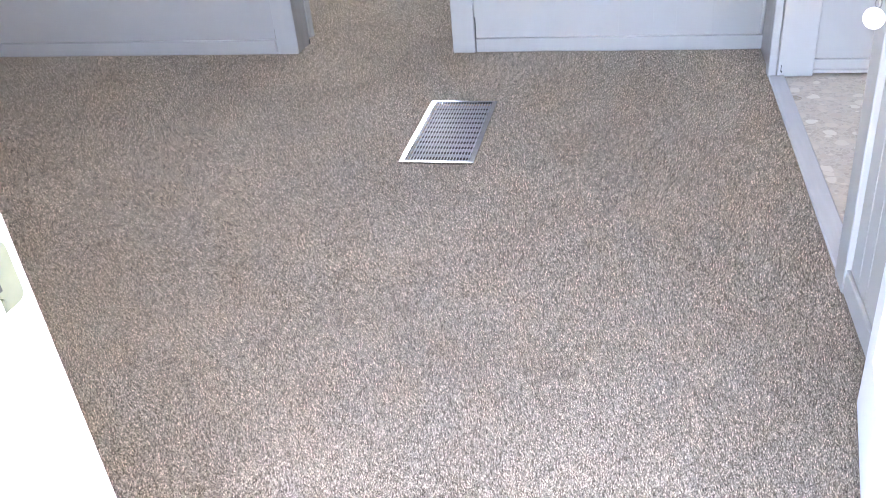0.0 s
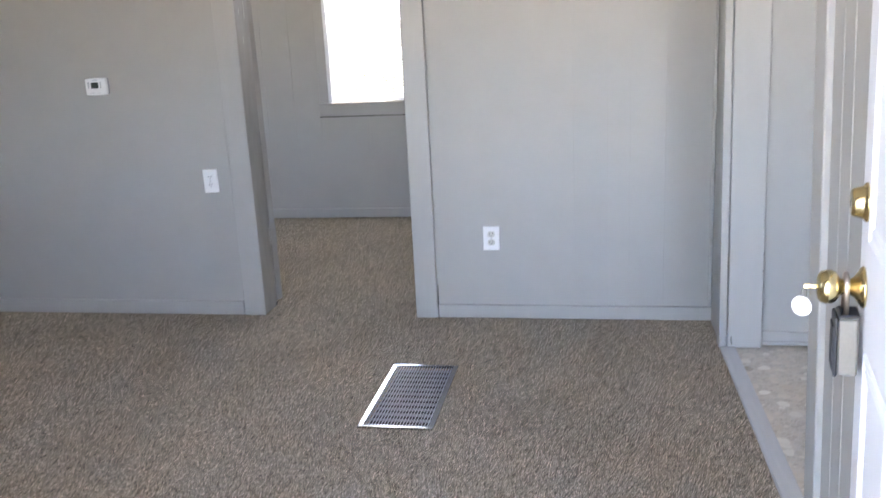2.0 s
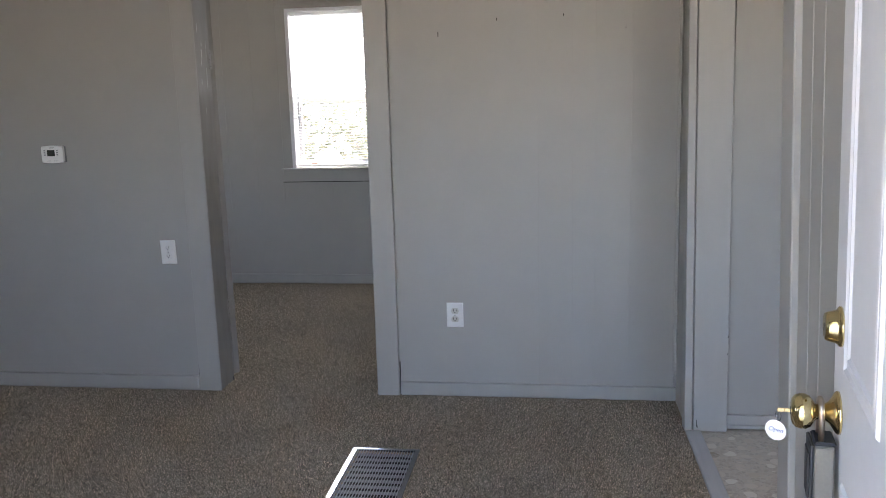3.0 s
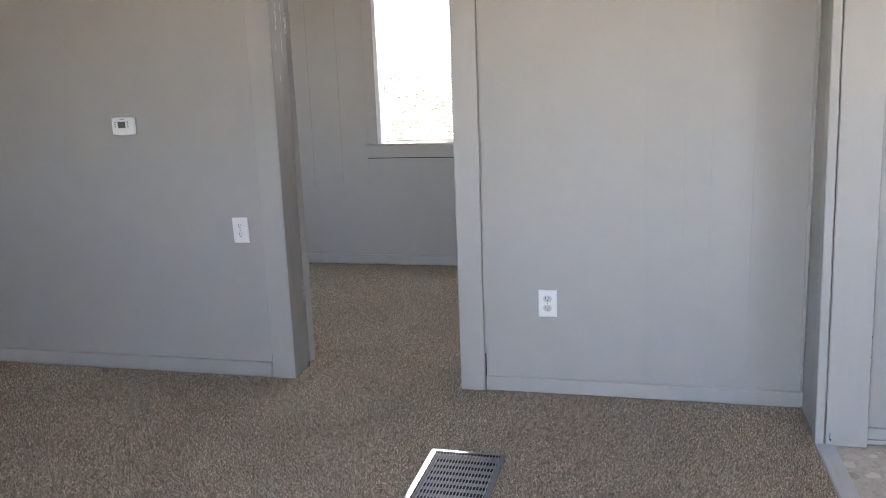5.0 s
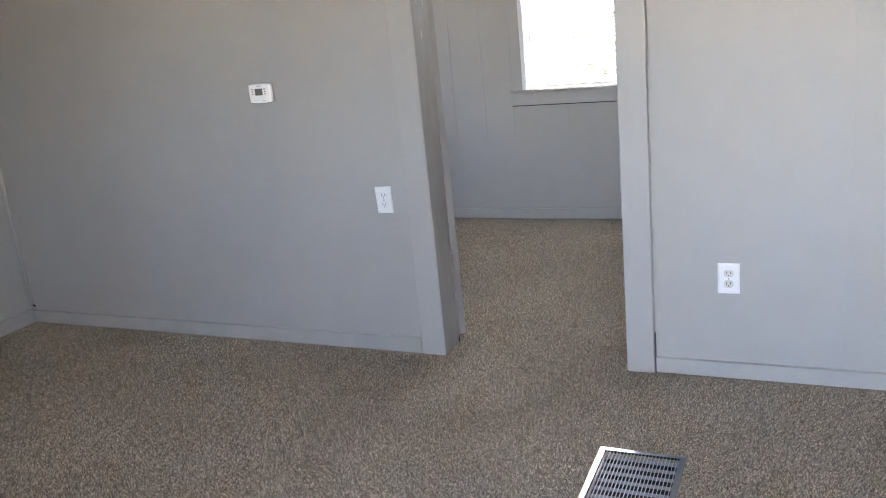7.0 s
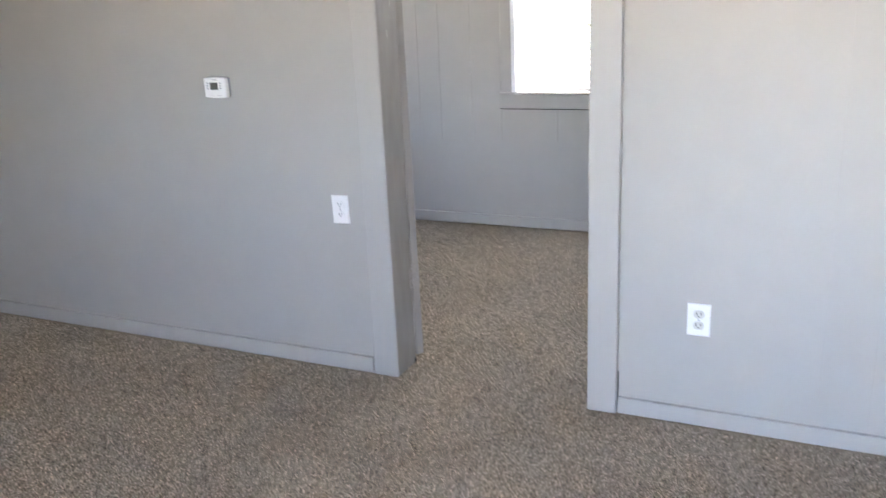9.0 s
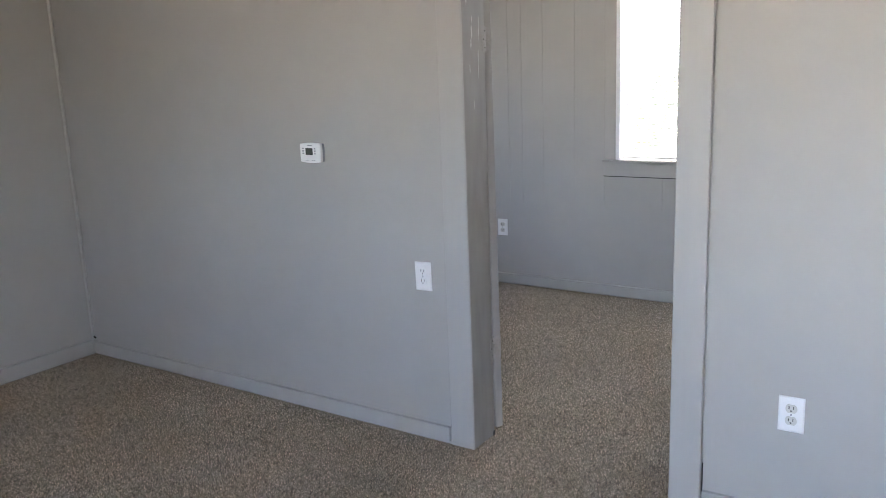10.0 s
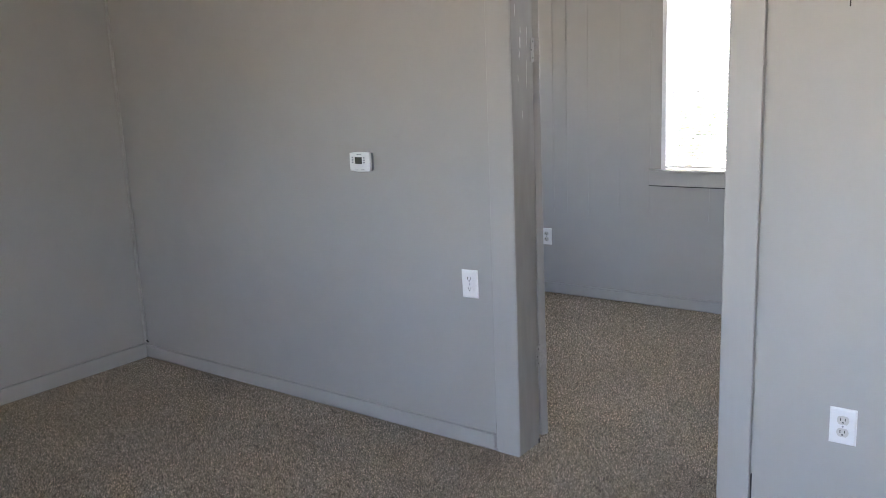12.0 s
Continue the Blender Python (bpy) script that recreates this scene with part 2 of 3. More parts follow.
# ---- building helpers ----
def box(bm, x0, x1, y0, y1, z0, z1, bevel=0.0, segments=1):
    made = bmesh.ops.create_cube(bm, size=1.0)["verts"]
    bmesh.ops.scale(bm, vec=(x1 - x0, y1 - y0, z1 - z0), verts=made)
    bmesh.ops.translate(bm, vec=((x0 + x1) / 2, (y0 + y1) / 2, (z0 + z1) / 2), verts=made)
    if bevel:
        edges = list({e for v in made for e in v.link_edges})
        bmesh.ops.bevel(bm, geom=edges, offset=bevel, segments=segments, affect="EDGES", profile=0.6)
    return bm


def boxes(*rows, bevel=0.0):
    bm = bmesh.new()
    for r in rows:
        box(bm, *r, bevel=bevel)
    return bm


def lathe(bm, profile, n=32, axis="y"):
    """Turns (radius, height) pairs about an axis."""
    rings = []
    for r, h in profile:
        ring = []
        for i in range(n):
            a = 2 * math.pi * i / n
            c, s = r * math.cos(a), r * math.sin(a)
            ring.append(bm.verts.new((c, h, s) if axis == "y" else (c, s, h)))
        rings.append(ring)
    for a, b in zip(rings, rings[1:]):
        for i in range(n):
            bm.faces.new((a[i], a[(i + 1) % n], b[(i + 1) % n], b[i]))
    bm.faces.new(rings[0])
    bm.faces.new(rings[-1])
    bmesh.ops.recalc_face_normals(bm, faces=bm.faces)
    for f in bm.faces:
        f.smooth = len(f.verts) == 4
    return bm


def tube(bm, points, r, n=10):
    rings = []
    for i, p in enumerate(points):
        p = Vector(p)
        d = (Vector(points[min(i + 1, len(points) - 1)]) - Vector(points[max(i - 1, 0)])).normalized()
        u = d.cross(Vector((0.31, 0.9, 0.2))).normalized()
        w = d.cross(u)
        rings.append([bm.verts.new(p + r * (u * math.cos(2 * math.pi * k / n) + w * math.sin(2 * math.pi * k / n))) for k in range(n)])
    for a, b in zip(rings, rings[1:]):
        for k in range(n):
            f = bm.faces.new((a[k], a[(k + 1) % n], b[(k + 1) % n], b[k]))
            f.smooth = True
    bm.faces.new(rings[0])
    bm.faces.new(rings[-1])
    bmesh.ops.recalc_face_normals(bm, faces=bm.faces)
    return bm


def nested(bm, x0, x1, z0, z1, profile, y=0.0):
    """A moulded rectangle in the xz plane: (inset, height towards +y) rings, closed in the middle."""
    last = None
    for inset, h in profile:
        ring = [bm.verts.new((x, y + h, z)) for x, z in ((x0 + inset, z0 + inset), (x1 - inset, z0 + inset), (x1 - inset, z1 - inset), (x0 + inset, z1 - inset))]
        if last:
            for i in range(4):
                bm.faces.new((last[i], last[(i + 1) % 4], ring[(i + 1) % 4], ring[i]))
        last = ring
    bm.faces.new(last)
    bmesh.ops.recalc_face_normals(bm, faces=bm.faces)
    return bm


def mesh_of(name, bm, mat):
    me = bpy.data.meshes.new(name)
    bm.to_mesh(me)
    bm.free()
    me.materials.append(mat)
    return me


def part(name, bm, mat, parent=None, label="", at=None):
    ob = new(name, mesh_of(name, bm, mat))
    if parent is not None:
        ob.parent = parent
    if at is not None:
        ob.matrix_basis = at
    return tagged(ob, label) if label else ob


def structure(name, bm, mat, label, category):
    return tagged(part(name, bm, mat), label, category, kind="structure")


def thing(name, m, label, category, group=""):
    ob = new(name)
    ob.empty_display_size = 0.05
    ob.matrix_basis = m
    return tagged(ob, label, category, group)


# ---- the large structure ----
H, DOOR_H = 2.42, 2.05
WEST, EAST, NORTH, SOUTH = -3.32, 1.25, 4.0, 0.89
BACK = 6.29
VX0, VX1, VY0, VY1 = -0.056, 0.174, 2.848, 3.377   # throat of the floor vent
DL, DR = -0.874, -0.104                            # inner doorway

ground = structure("ground", boxes((-400, 400, -400, 400, -0.45, -0.30)), GROUND, "dry grassy ground around the house", "ground")
structure("porch", boxes((-0.6, 2.0, -1.6, 0.73, -0.30, -0.02), bevel=0.01), material("porch_concrete", (0.42, 0.40, 0.37), 0.85, vary=0.12, coarse=3, bump=0.3), "worn grey concrete porch slab at the front door", "porch")
floor = structure("floor", boxes(
    (-3.5, VX0, 0.73, 6.45, -0.12, 0.0), (VX1, 1.25, 0.73, 6.45, -0.12, 0.0),
    (VX0, VX1, 0.73, VY0, -0.12, 0.0), (VX0, VX1, VY1, 6.45, -0.12, 0.0)), CARPET, "brown and beige speckled cut-pile carpet floor", "floor")
structure("kitchen_floor", boxes((1.25, 4.0, 0.73, 3.72, -0.12, -0.002)), VINYL, "cream pebble-patterned sheet vinyl kitchen floor", "floor")
structure("ceiling", boxes((-3.5, 4.1, 0.6, 6.6, H, H + 0.15)), CEILING, "plain white ceiling", "ceiling")

wall_north = structure("wall_north", boxes(
    (WEST, DL - 0.02, 4.0, 4.145, 0, H), (DR + 0.02, 1.39, 4.008, 4.145, 0, H), (DL - 0.02, DR + 0.02, 4.008, 4.145, DOOR_H + 0.02, H)),
    PAINT, "greige painted wall with a doorway to the back room", "wall")
# the hole at y 1.5 to 2.0 is unseen, added to let in daylight
wall_west = structure("wall_west", boxes((WEST - 0.15, WEST, 0.73, 1.5, 0, H), (WEST - 0.15, WEST, 2.0, 4.35, 0, H), (WEST - 0.15, WEST, 1.5, 2.0, 0, 1.0), (WEST - 0.15, WEST, 1.5, 2.0, 1.9, H), (WEST - 0.15, WEST, 5.05, 6.44, 0, H), (WEST - 0.15, WEST, 4.35, 5.05, 0, 0.8), (WEST - 0.15, WEST, 4.35, 5.05, 1.95, H)), PAINT, "greige painted side wall", "wall")
# both holes beside the entrance are unseen, added to brighten room and kitchen
wall_south = structure("wall_south", boxes(
    (WEST, -1.3, 0.75, SOUTH - 0.002, 0, H), (-0.6, 0.14, 0.75, SOUTH - 0.002, 0, H), (-1.3, -0.6, 0.75, SOUTH - 0.002, 0, 1.1), (-1.3, -0.6, 0.75, SOUTH - 0.002, 1.9, H), (1.09, 2.1, 0.75, SOUTH - 0.002, 0, H), (3.35, 4.0, 0.75, SOUTH - 0.002, 0, H), (2.1, 3.35, 0.75, SOUTH - 0.002, 0, 0.95), (2.1, 3.35, 0.75, SOUTH - 0.002, 2.0, H), (0.14, 1.09, 0.75, SOUTH - 0.002, DOOR_H + 0.02, H)),
    PAINT, "greige painted front wall with the entrance", "wall")
wall_east = structure("wall_east", boxes(
    (1.258, 1.39, 3.682, 4.008, 0, H), (1.258, 1.39, 2.23, 3.682, DOOR_H + 0.1, H)),
    PAINT, "greige panelled wall with an opening to the kitchen", "wall")
wall_east_entry = structure("wall_east_entry", boxes((1.258, 1.39, SOUTH, 2.23, 0, H)), PAINT, "greige grooved panel wall behind the open entrance door", "wall")
wall_back = structure("wall_back", boxes(
    (WEST, -1.205, 6.298, 6.44, 0, H), (-0.45, 1.39, 6.298, 6.44, 0, H), (-1.205, -0.45, 6.298, 6.44, 0, 0.86), (-1.205, -0.45, 6.298, 6.44, 2.015, H)),
    PAINT, "greige vertical-groove panelled wall with one window", "wall")
structure("wall_back_east", boxes((1.25, 1.39, 4.145, 6.298, 0, H)), PAINT, "plain greige wall of the back room", "wall")
structure("wall_kitchen_north", boxes((1.39, 4.0, 3.706, 3.85, 0, H)), PAINT, "greige painted kitchen wall", "wall")
structure("wall_kitchen_east", boxes((4.0, 4.12, 0.75, 3.85, 0, H)), PAINT, "plain greige kitchen wall", "wall")
# out of view: overhang added to cut down sky light through the door
structure("eave", boxes((-4.0, 4.6, -0.7, 0.70, H + 0.05, H + 0.2)), SIDING, "unseen pale overhang added to limit sky light at the entrance", "eave")
# the siding repeats the front wall's added, unseen daylight holes
structure("facade", boxes((-3.6, -1.3, 0.70, 0.748, -0.3, H + 0.2), (-0.6, 0.06, 0.70, 0.748, -0.3, H + 0.2), (-1.3, -0.6, 0.70, 0.748, -0.3, 1.1), (-1.3, -0.6, 0.70, 0.748, 1.9, H + 0.2), (1.17, 2.1, 0.70, 0.748, -0.3, H + 0.2), (3.35, 4.2, 0.70, 0.748, -0.3, H + 0.2), (2.1, 3.35, 0.70, 0.748, -0.3, 0.95), (2.1, 3.35, 0.70, 0.748, 2.0, H + 0.2), (0.06, 1.17, 0.70, 0.748, DOOR_H + 0.1, H + 0.2)), SIDING, "pale siding beside the entrance", "facade")


def board(name, x0, x1, y0, y1, z0, z1, mat, label, category, bevel=0.003):
    return structure(name, boxes((x0, x1, y0, y1, z0, z1), bevel=bevel), mat, label, category)


# doorway to the back room: casing, jambs
board("trim_doorway_right", -0.104, 0.0, 3.986, 4.0078, 0, DOOR_H + 0.1, TRIM, "flat greige door casing board", "door casing")
board("trim_doorway_left", -0.98, -0.874, 3.9955, 3.9998, 0, DOOR_H + 0.1, TRIM, "flat greige door casing board", "door casing")
board("trim_doorway_head", -0.874, -0.104, 3.986, 4.0078, DOOR_H, DOOR_H + 0.1, TRIM, "flat greige door casing board over the doorway", "door casing")
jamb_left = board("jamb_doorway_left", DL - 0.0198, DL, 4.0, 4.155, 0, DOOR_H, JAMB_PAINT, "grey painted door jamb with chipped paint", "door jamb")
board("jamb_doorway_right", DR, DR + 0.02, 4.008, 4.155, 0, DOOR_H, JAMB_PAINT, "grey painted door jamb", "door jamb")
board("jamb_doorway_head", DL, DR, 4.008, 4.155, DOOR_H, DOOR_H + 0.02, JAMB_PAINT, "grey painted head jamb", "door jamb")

# kitchen opening
board("jamb_kitchen_north", 1.2722, 1.405, 3.662, 3.682, 0, DOOR_H + 0.1, TRIM, "wide greige board lining the kitchen opening", "door jamb")
board("trim_kitchen_north", 1.238, 1.2685, 3.664, 3.725, 0, DOOR_H + 0.15, TRIM, "narrow greige casing of the kitchen opening", "door casing")
board("trim_kitchen_south", 1.236, 1.258, 2.165, 2.25, 0, DOOR_H + 0.15, TRIM, "greige casing of the kitchen opening", "door casing")
board("jamb_kitchen_south", 1.2585, 1.405, 2.23, 2.25, 0, DOOR_H + 0.1, TRIM, "greige board lining the kitchen opening", "door jamb")
board("threshold_strip", 1.240, 1.302, 2.25, 3.662, 0.0, 0.009, STRIP, "flat grey strip between carpet and vinyl", "threshold strip", bevel=0.004)
board("trim_corner", 1.236, 1.25, 3.984, 3.9995, 0.07, H, TRIM, "thin corner bead in the wall corner", "corner trim", bevel=0.004)


def baseboard(name, x0, x1, y0, y1, h, label, lift=0.008):
    bm = box(bmesh.new(), x0, x1, y0, y1, lift, h, bevel=0.005, segments=3)
    return structure(name, bm, TRIM, label, "baseboard")


baseboard("baseboard_north_right", 0.006, 1.25, 3.983, 4.004, 0.068, "low greige painted baseboard")
baseboard("baseboard_north_left", WEST + 0.013, -0.9835, 3.983, 4.004, 0.075, "low greige painted baseboard", 0.013)
board("trim_corner_west", WEST, WEST + 0.016, 3.984, 3.9998, 0.086, H, TRIM, "thin uneven corner bead in the wall corner", "corner trim", bevel=0.005)
baseboard("baseboard_west", WEST - 0.004, WEST + 0.014, SOUTH, 3.9995, 0.085, "low greige painted baseboard")
baseboard("baseboard_south", WEST + 0.013, 0.07, SOUTH, SOUTH + 0.012, 0.075, "low greige painted baseboard")
baseboard("baseboard_east", 1.238, 1.2495, SOUTH + 0.01, 2.163, 0.075, "low greige painted baseboard")
baseboard("baseboard_back", WEST, 1.25, 6.271, 6.294, 0.075, "low greige painted baseboard")
baseboard("baseboard_back_south", WEST, -1.0, 4.1455, 4.157, 0.075, "low greige painted baseboard")
baseboard("baseboard_kitchen", 1.407, 3.99, 3.692, 3.710, 0.062, "low greige kitchen baseboard")
baseboard("baseboard_shoe", 1.407, 3.99, 3.680, 3.6918, 0.024, "small greige shoe moulding at the vinyl")

# the old wall beside the kitchen leans into the room
for name, lean in (("wall_east", 0.35), ("trim_corner", 0.35), ("trim_kitchen_north", 0.9), ("jamb_kitchen_north", 0.95),
                   ("wall_east_entry", 2.0), ("trim_kitchen_south", 2.0), ("jamb_kitchen_south", 2.0), ("baseboard_east", 2.0)):
    bpy.data.objects[name].matrix_basis = Matrix.Translation((1.25, 0, 0)) @ pose(0, 0, 0, 0, -lean, 0) @ Matrix.Translation((-1.25, 0, 0))

# entrance frame
door_frame = structure("door_frame", boxes((0.14, 0.16, 0.73, 0.892, -0.02, DOOR_H)), WHITE_TRIM, "white painted entrance door frame", "door frame")
part("jamb", boxes((1.07, 1.09, 0.73, 0.892, -0.02, DOOR_H)), WHITE_TRIM, door_frame)
part("head", boxes((0.14, 1.09, 0.73, 0.892, DOOR_H, DOOR_H + 0.02)), WHITE_TRIM, door_frame)
part("stop", boxes((0.1602, 0.172, 0.735, 0.846, -0.02, DOOR_H - 0.001), bevel=0.003), WHITE_TRIM, door_frame)
part("stop", boxes((1.058, 1.0698, 0.735, 0.83, -0.02, DOOR_H - 0.001), bevel=0.003), WHITE_TRIM, door_frame)
part("casing", boxes((0.07, 0.1395, 0.8925, 0.905, 0, DOOR_H + 0.07), bevel=0.003), WHITE_TRIM, door_frame)
part("casing", boxes((1.0905, 1.16, 0.8925, 0.905, 0, DOOR_H + 0.07), bevel=0.003), WHITE_TRIM, door_frame)
sp = bmesh.new()
box(sp, 0.1601, 0.1618, 0.844, 0.8815, 0.836, 0.899)
edges = [e for e in sp.edges if abs(e.verts[0].co.x - e.verts[1].co.x) > 0.001 and e.verts[0].co.y > 0.87]
bmesh.ops.bevel(sp, geom=edges, offset=0.009, segments=4, affect="EDGES", profile=0.5)
strike = part("strike_plate", sp, DULL_BRASS, door_frame, "pale brass strike plate")
part("latch_hole", boxes((0.1617, 0.1621, 0.849, 0.859, 0.857, 0.878)), DARK, strike)
for z in (0.847, 0.889):
    bm = lathe(bmesh.new(), [(0.0045, 0.0), (0.0035, 0.0008), (0.002, 0.0014)], 12, "z")
    part("screw", bm, DULL_BRASS, strike, at=Matrix.Translation((0.1618, 0.853, z)) @ pose(0, 0, 0, 0, 90, 0))

# the frame has settled a little outwards at its foot
door_frame.matrix_basis = Matrix.Translation((0, 0.89, 0.92)) @ pose(0, 0, 0, -0.8) @ Matrix.Translation((0, -0.89, -0.92))


# ---- entrance door, standing open ----
DOOR_A = 9.8
front_door = thing("front_door", pose(1.0096, 0.8537, 0.80, 0, 0, 90 - DOOR_A) @ pose(0, 0, 0, -1.7) @ pose(0, 0, -0.80), "white six-panel steel entrance door standing open, brass hardware", "door")
W = 0.914
slab = part("door_leaf", boxes((0, W, -0.044, 0, 0.015, 2.04), bevel=0.002), DOOR_WHITE, front_door)
MOULD = [(0, 0.0002), (0.004, 0.0045), (0.009, 0.0052), (0.015, 0.002), (0.020, 0.0012), (0.024, 0.0035), (0.031, 0.0042), (0.036, 0.0008), (0.040, 0.0006)]
for z0, z1 in ((0.215, 0.775), (0.945, 1.60), (1.70, 1.89)):
    for s0, s1 in ((0.112, 0.362), (0.56, 0.81)):
        part("panel", nested(bmesh.new(), W - s1, W - s0, z0, z1, MOULD), DOOR_WHITE, front_door)
knob_x, knob_z, bolt_z = W - 0.062, 0.866, 1.004
bolt = part("deadbolt", lathe(bmesh.new(), [(0.031, 0.0), (0.031, 0.003), (0.029, 0.005), (0.0265, 0.006), (0.0255, 0.009), (0.0225, 0.020), (0.0205, 0.0235), (0.017, 0.0248)], 40), BRASS, front_door, "polished brass deadbolt cylinder", pose(knob_x, 0.0002, bolt_z))
part("keyway", boxes((-0.001, 0.001, 0.0246, 0.0252, -0.006, 0.006)), DARK, bolt)
knob = part("door_knob", lathe(bmesh.new(), [(0.0335, 0.0), (0.0335, 0.003), (0.031, 0.006), (0.024, 0.010), (0.017, 0.015), (0.0125, 0.021), (0.0115, 0.028), (0.0125, 0.034), (0.018, 0.0375), (0.0245, 0.042), (0.0275, 0.049), (0.0275, 0.056), (0.025, 0.063), (0.020, 0.0675), (0.013, 0.0695)], 44), BRASS, front_door, "polished brass door knob", pose(knob_x, 0.0002, knob_z))
part("keyway", boxes((-0.001, 0.001, 0.0692, 0.070, -0.006, 0.006)), DARK, knob)
for z in (0.25, 1.02, 1.80):
    part("hinge", lathe(bmesh.new(), [(0.006, -0.045), (0.006, 0.045)], 12, "z"), DULL_BRASS, front_door, at=pose(0.0, -0.051, z))

# lock box hanging from the knob
door_m = front_door.matrix_basis
lockbox = thing("key_lockbox", door_m @ pose(knob_x, 0.006, knob_z - 0.143), "taupe metal key lockbox with dark rim hanging from the brass knob", "lockbox")
part("case", boxes((-0.026, 0.026, 0.002, 0.032, 0.0, 0.096), bevel=0.003), LOCK_GREY, lockbox)
part("bumper", boxes((-0.0275, 0.0275, 0.0322, 0.0375, -0.002, 0.099), bevel=0.002), LOCK_DARK, lockbox, "dark rubber front rim")
part("cover", boxes((-0.020, 0.020, 0.0377, 0.040, 0.008, 0.082), bevel=0.002), LOCK_DARK, lockbox)
part("top_cap", boxes((-0.027, 0.027, 0.0, 0.0320, 0.0965, 0.103), bevel=0.003), LOCK_DARK, lockbox)
arc = [(-0.0175, 0.021, 0.101), (-0.0175, 0.021, 0.146)] + [(-0.0175 * math.cos(a), 0.021, 0.147 + 0.0165 * math.sin(a)) for a in [math.pi * k / 12 for k in range(13)]] + [(0.0175, 0.021, 0.146), (0.0175, 0.021, 0.101)]
part("shackle", tube(bmesh.new(), arc, 0.0045, 12), SHACKLE, lockbox, "worn steel shackle")

# key in the knob with a round paper tag
tag_thing = thing("key_tag", door_m @ pose(knob_x, 0.0702, knob_z), "brass key with a round white tag reading Open", "key tag")
bm = bmesh.new()
box(bm, -0.001, 0.001, -0.0002, 0.008, -0.003, 0.003, bevel=0.0004)
box(bm, -0.001, 0.001, 0.0078, 0.019, -0.0035, 0.0035, bevel=0.0009)
part("key", bm, BRASS, tag_thing)
ring = [(0.0005 + 0.002 * math.sin(a), 0.0175 + 0.004 * math.sin(a), -0.011 + 0.008 * math.cos(a)) for a in [2 * math.pi * k / 16 for k in range(17)]]
part("ring", tube(bmesh.new(), ring, 0.0007, 6), STEEL, tag_thing)
bm = lathe(bmesh.new(), [(0.0165, -0.0006), (0.017, 0.0), (0.0165, 0.0006)], 40, "y")
tag_m = pose(0.0, 0.021, -0.0345, 0, 0, 0) @ pose(0, 0, 0, 0, 0, 62)
disc = part("tag", bm, PAPER, tag_thing, "round white paper tag", tag_m)
font = bpy.data.curves.new("lettering", "FONT")
font.body, font.size, font.align_x, font.align_y, font.extrude, font.shear = "Open", 0.0105, "CENTER", "CENTER", 0.0001, 0.35
holder = bpy.data.objects.new("lettering", font)
scene.collection.objects.link(holder)
bpy.context.view_layer.update()
letter_mesh = bpy.data.meshes.new_from_object(holder.evaluated_get(bpy.context.evaluated_depsgraph_get()))
bpy.data.objects.remove(holder)
letter_mesh.materials.clear()
letter_mesh.materials.append(INK)
letters = new("lettering", letter_mesh)
letters.parent = disc
letters.matrix_basis = pose(0, 0.0009, 0.001, 90, 0, 180)


# ---- interior door, folded back into the back room ----
inner = thing("interior_door", Matrix.Translation((-0.870, 4.166, 0)) @ pose(0, 0, 0, 0, -0.45, 0) @ pose(0, 0, 0, 0, 0, 154), "greige painted interior door folded back on old hinges", "door")
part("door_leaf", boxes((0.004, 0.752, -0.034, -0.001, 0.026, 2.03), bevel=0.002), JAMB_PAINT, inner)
for z in (0.372, 1.562):
    hg = part("hinge", lathe(bmesh.new(), [(0.003, -0.049), (0.0064, -0.046), (0.0064, -0.016), (0.0052, -0.0155), (0.0052, -0.0145), (0.0064, -0.014), (0.0064, 0.014), (0.0052, 0.0145), (0.0052, 0.0155), (0.0064, 0.016), (0.0064, 0.046), (0.003, 0.049)], 14, "z"), PAINTED_HINGE, inner, "paint-covered butt hinge", pose(0.0, 0.006, z))
    leaf_m = inner.matrix_basis.inverted() @ Matrix.Translation((DL + 0.0012, 4.149, z))
    lf = part("hinge_leaf", boxes((-0.001, 0.001, -0.013, 0.013, -0.043, 0.043), bevel=0.0006), PAINTED_HINGE, inner, at=leaf_m)
    part("hinge_leaf", boxes((0.0022, 0.0039, -0.034, -0.003, z - 0.043, z + 0.043), bevel=0.0005), PAINTED_HINGE, inner)
    for dz in (-0.03, 0.0, 0.03):
        part("screw", lathe(bmesh.new(), [(0.003, 0.0), (0.003, 0.0006)], 10, "z"), NAIL, lf, at=pose(0.001, 0.002 * (1 if dz else -3), dz, 0, 90, 0))

# bare scraped streaks on the jamb
random.seed(5)
for y, z, tall, wide in ((4.062, 1.585, 0.050, 0.0036), (4.056, 1.545, 0.034, 0.0030), (4.066, 1.63, 0.022, 0.0024), (4.112, 1.60, 0.075, 0.0014), (4.045, 1.46, 0.028, 0.0018), (4.105, 1.47, 0.10, 0.0012), (4.07, 1.33, 0.03, 0.0014), (4.03, 1.70, 0.04, 0.0016)):
    bm = bmesh.new()
    n = 11
    pts = [(DL + 0.0005, y + random.uniform(0.35, 1.25) * wide * math.cos(2 * math.pi * i / n) + 0.002 * math.sin(9 * i), z + random.uniform(0.6, 1.2) * 0.5 * tall * math.sin(2 * math.pi * i / n)) for i in range(n)]
    f = bm.faces.new([bm.verts.new(p) for p in pts])
    ext = bmesh.ops.extrude_face_region(bm, geom=[f])
    bmesh.ops.translate(bm, vec=(-0.001, 0, 0), verts=[v for v in ext["geom"] if isinstance(v, bmesh.types.BMVert)])
    bmesh.ops.recalc_face_normals(bm, faces=bm.faces)
    part("paint_chip", bm, CHIP, jamb_left)


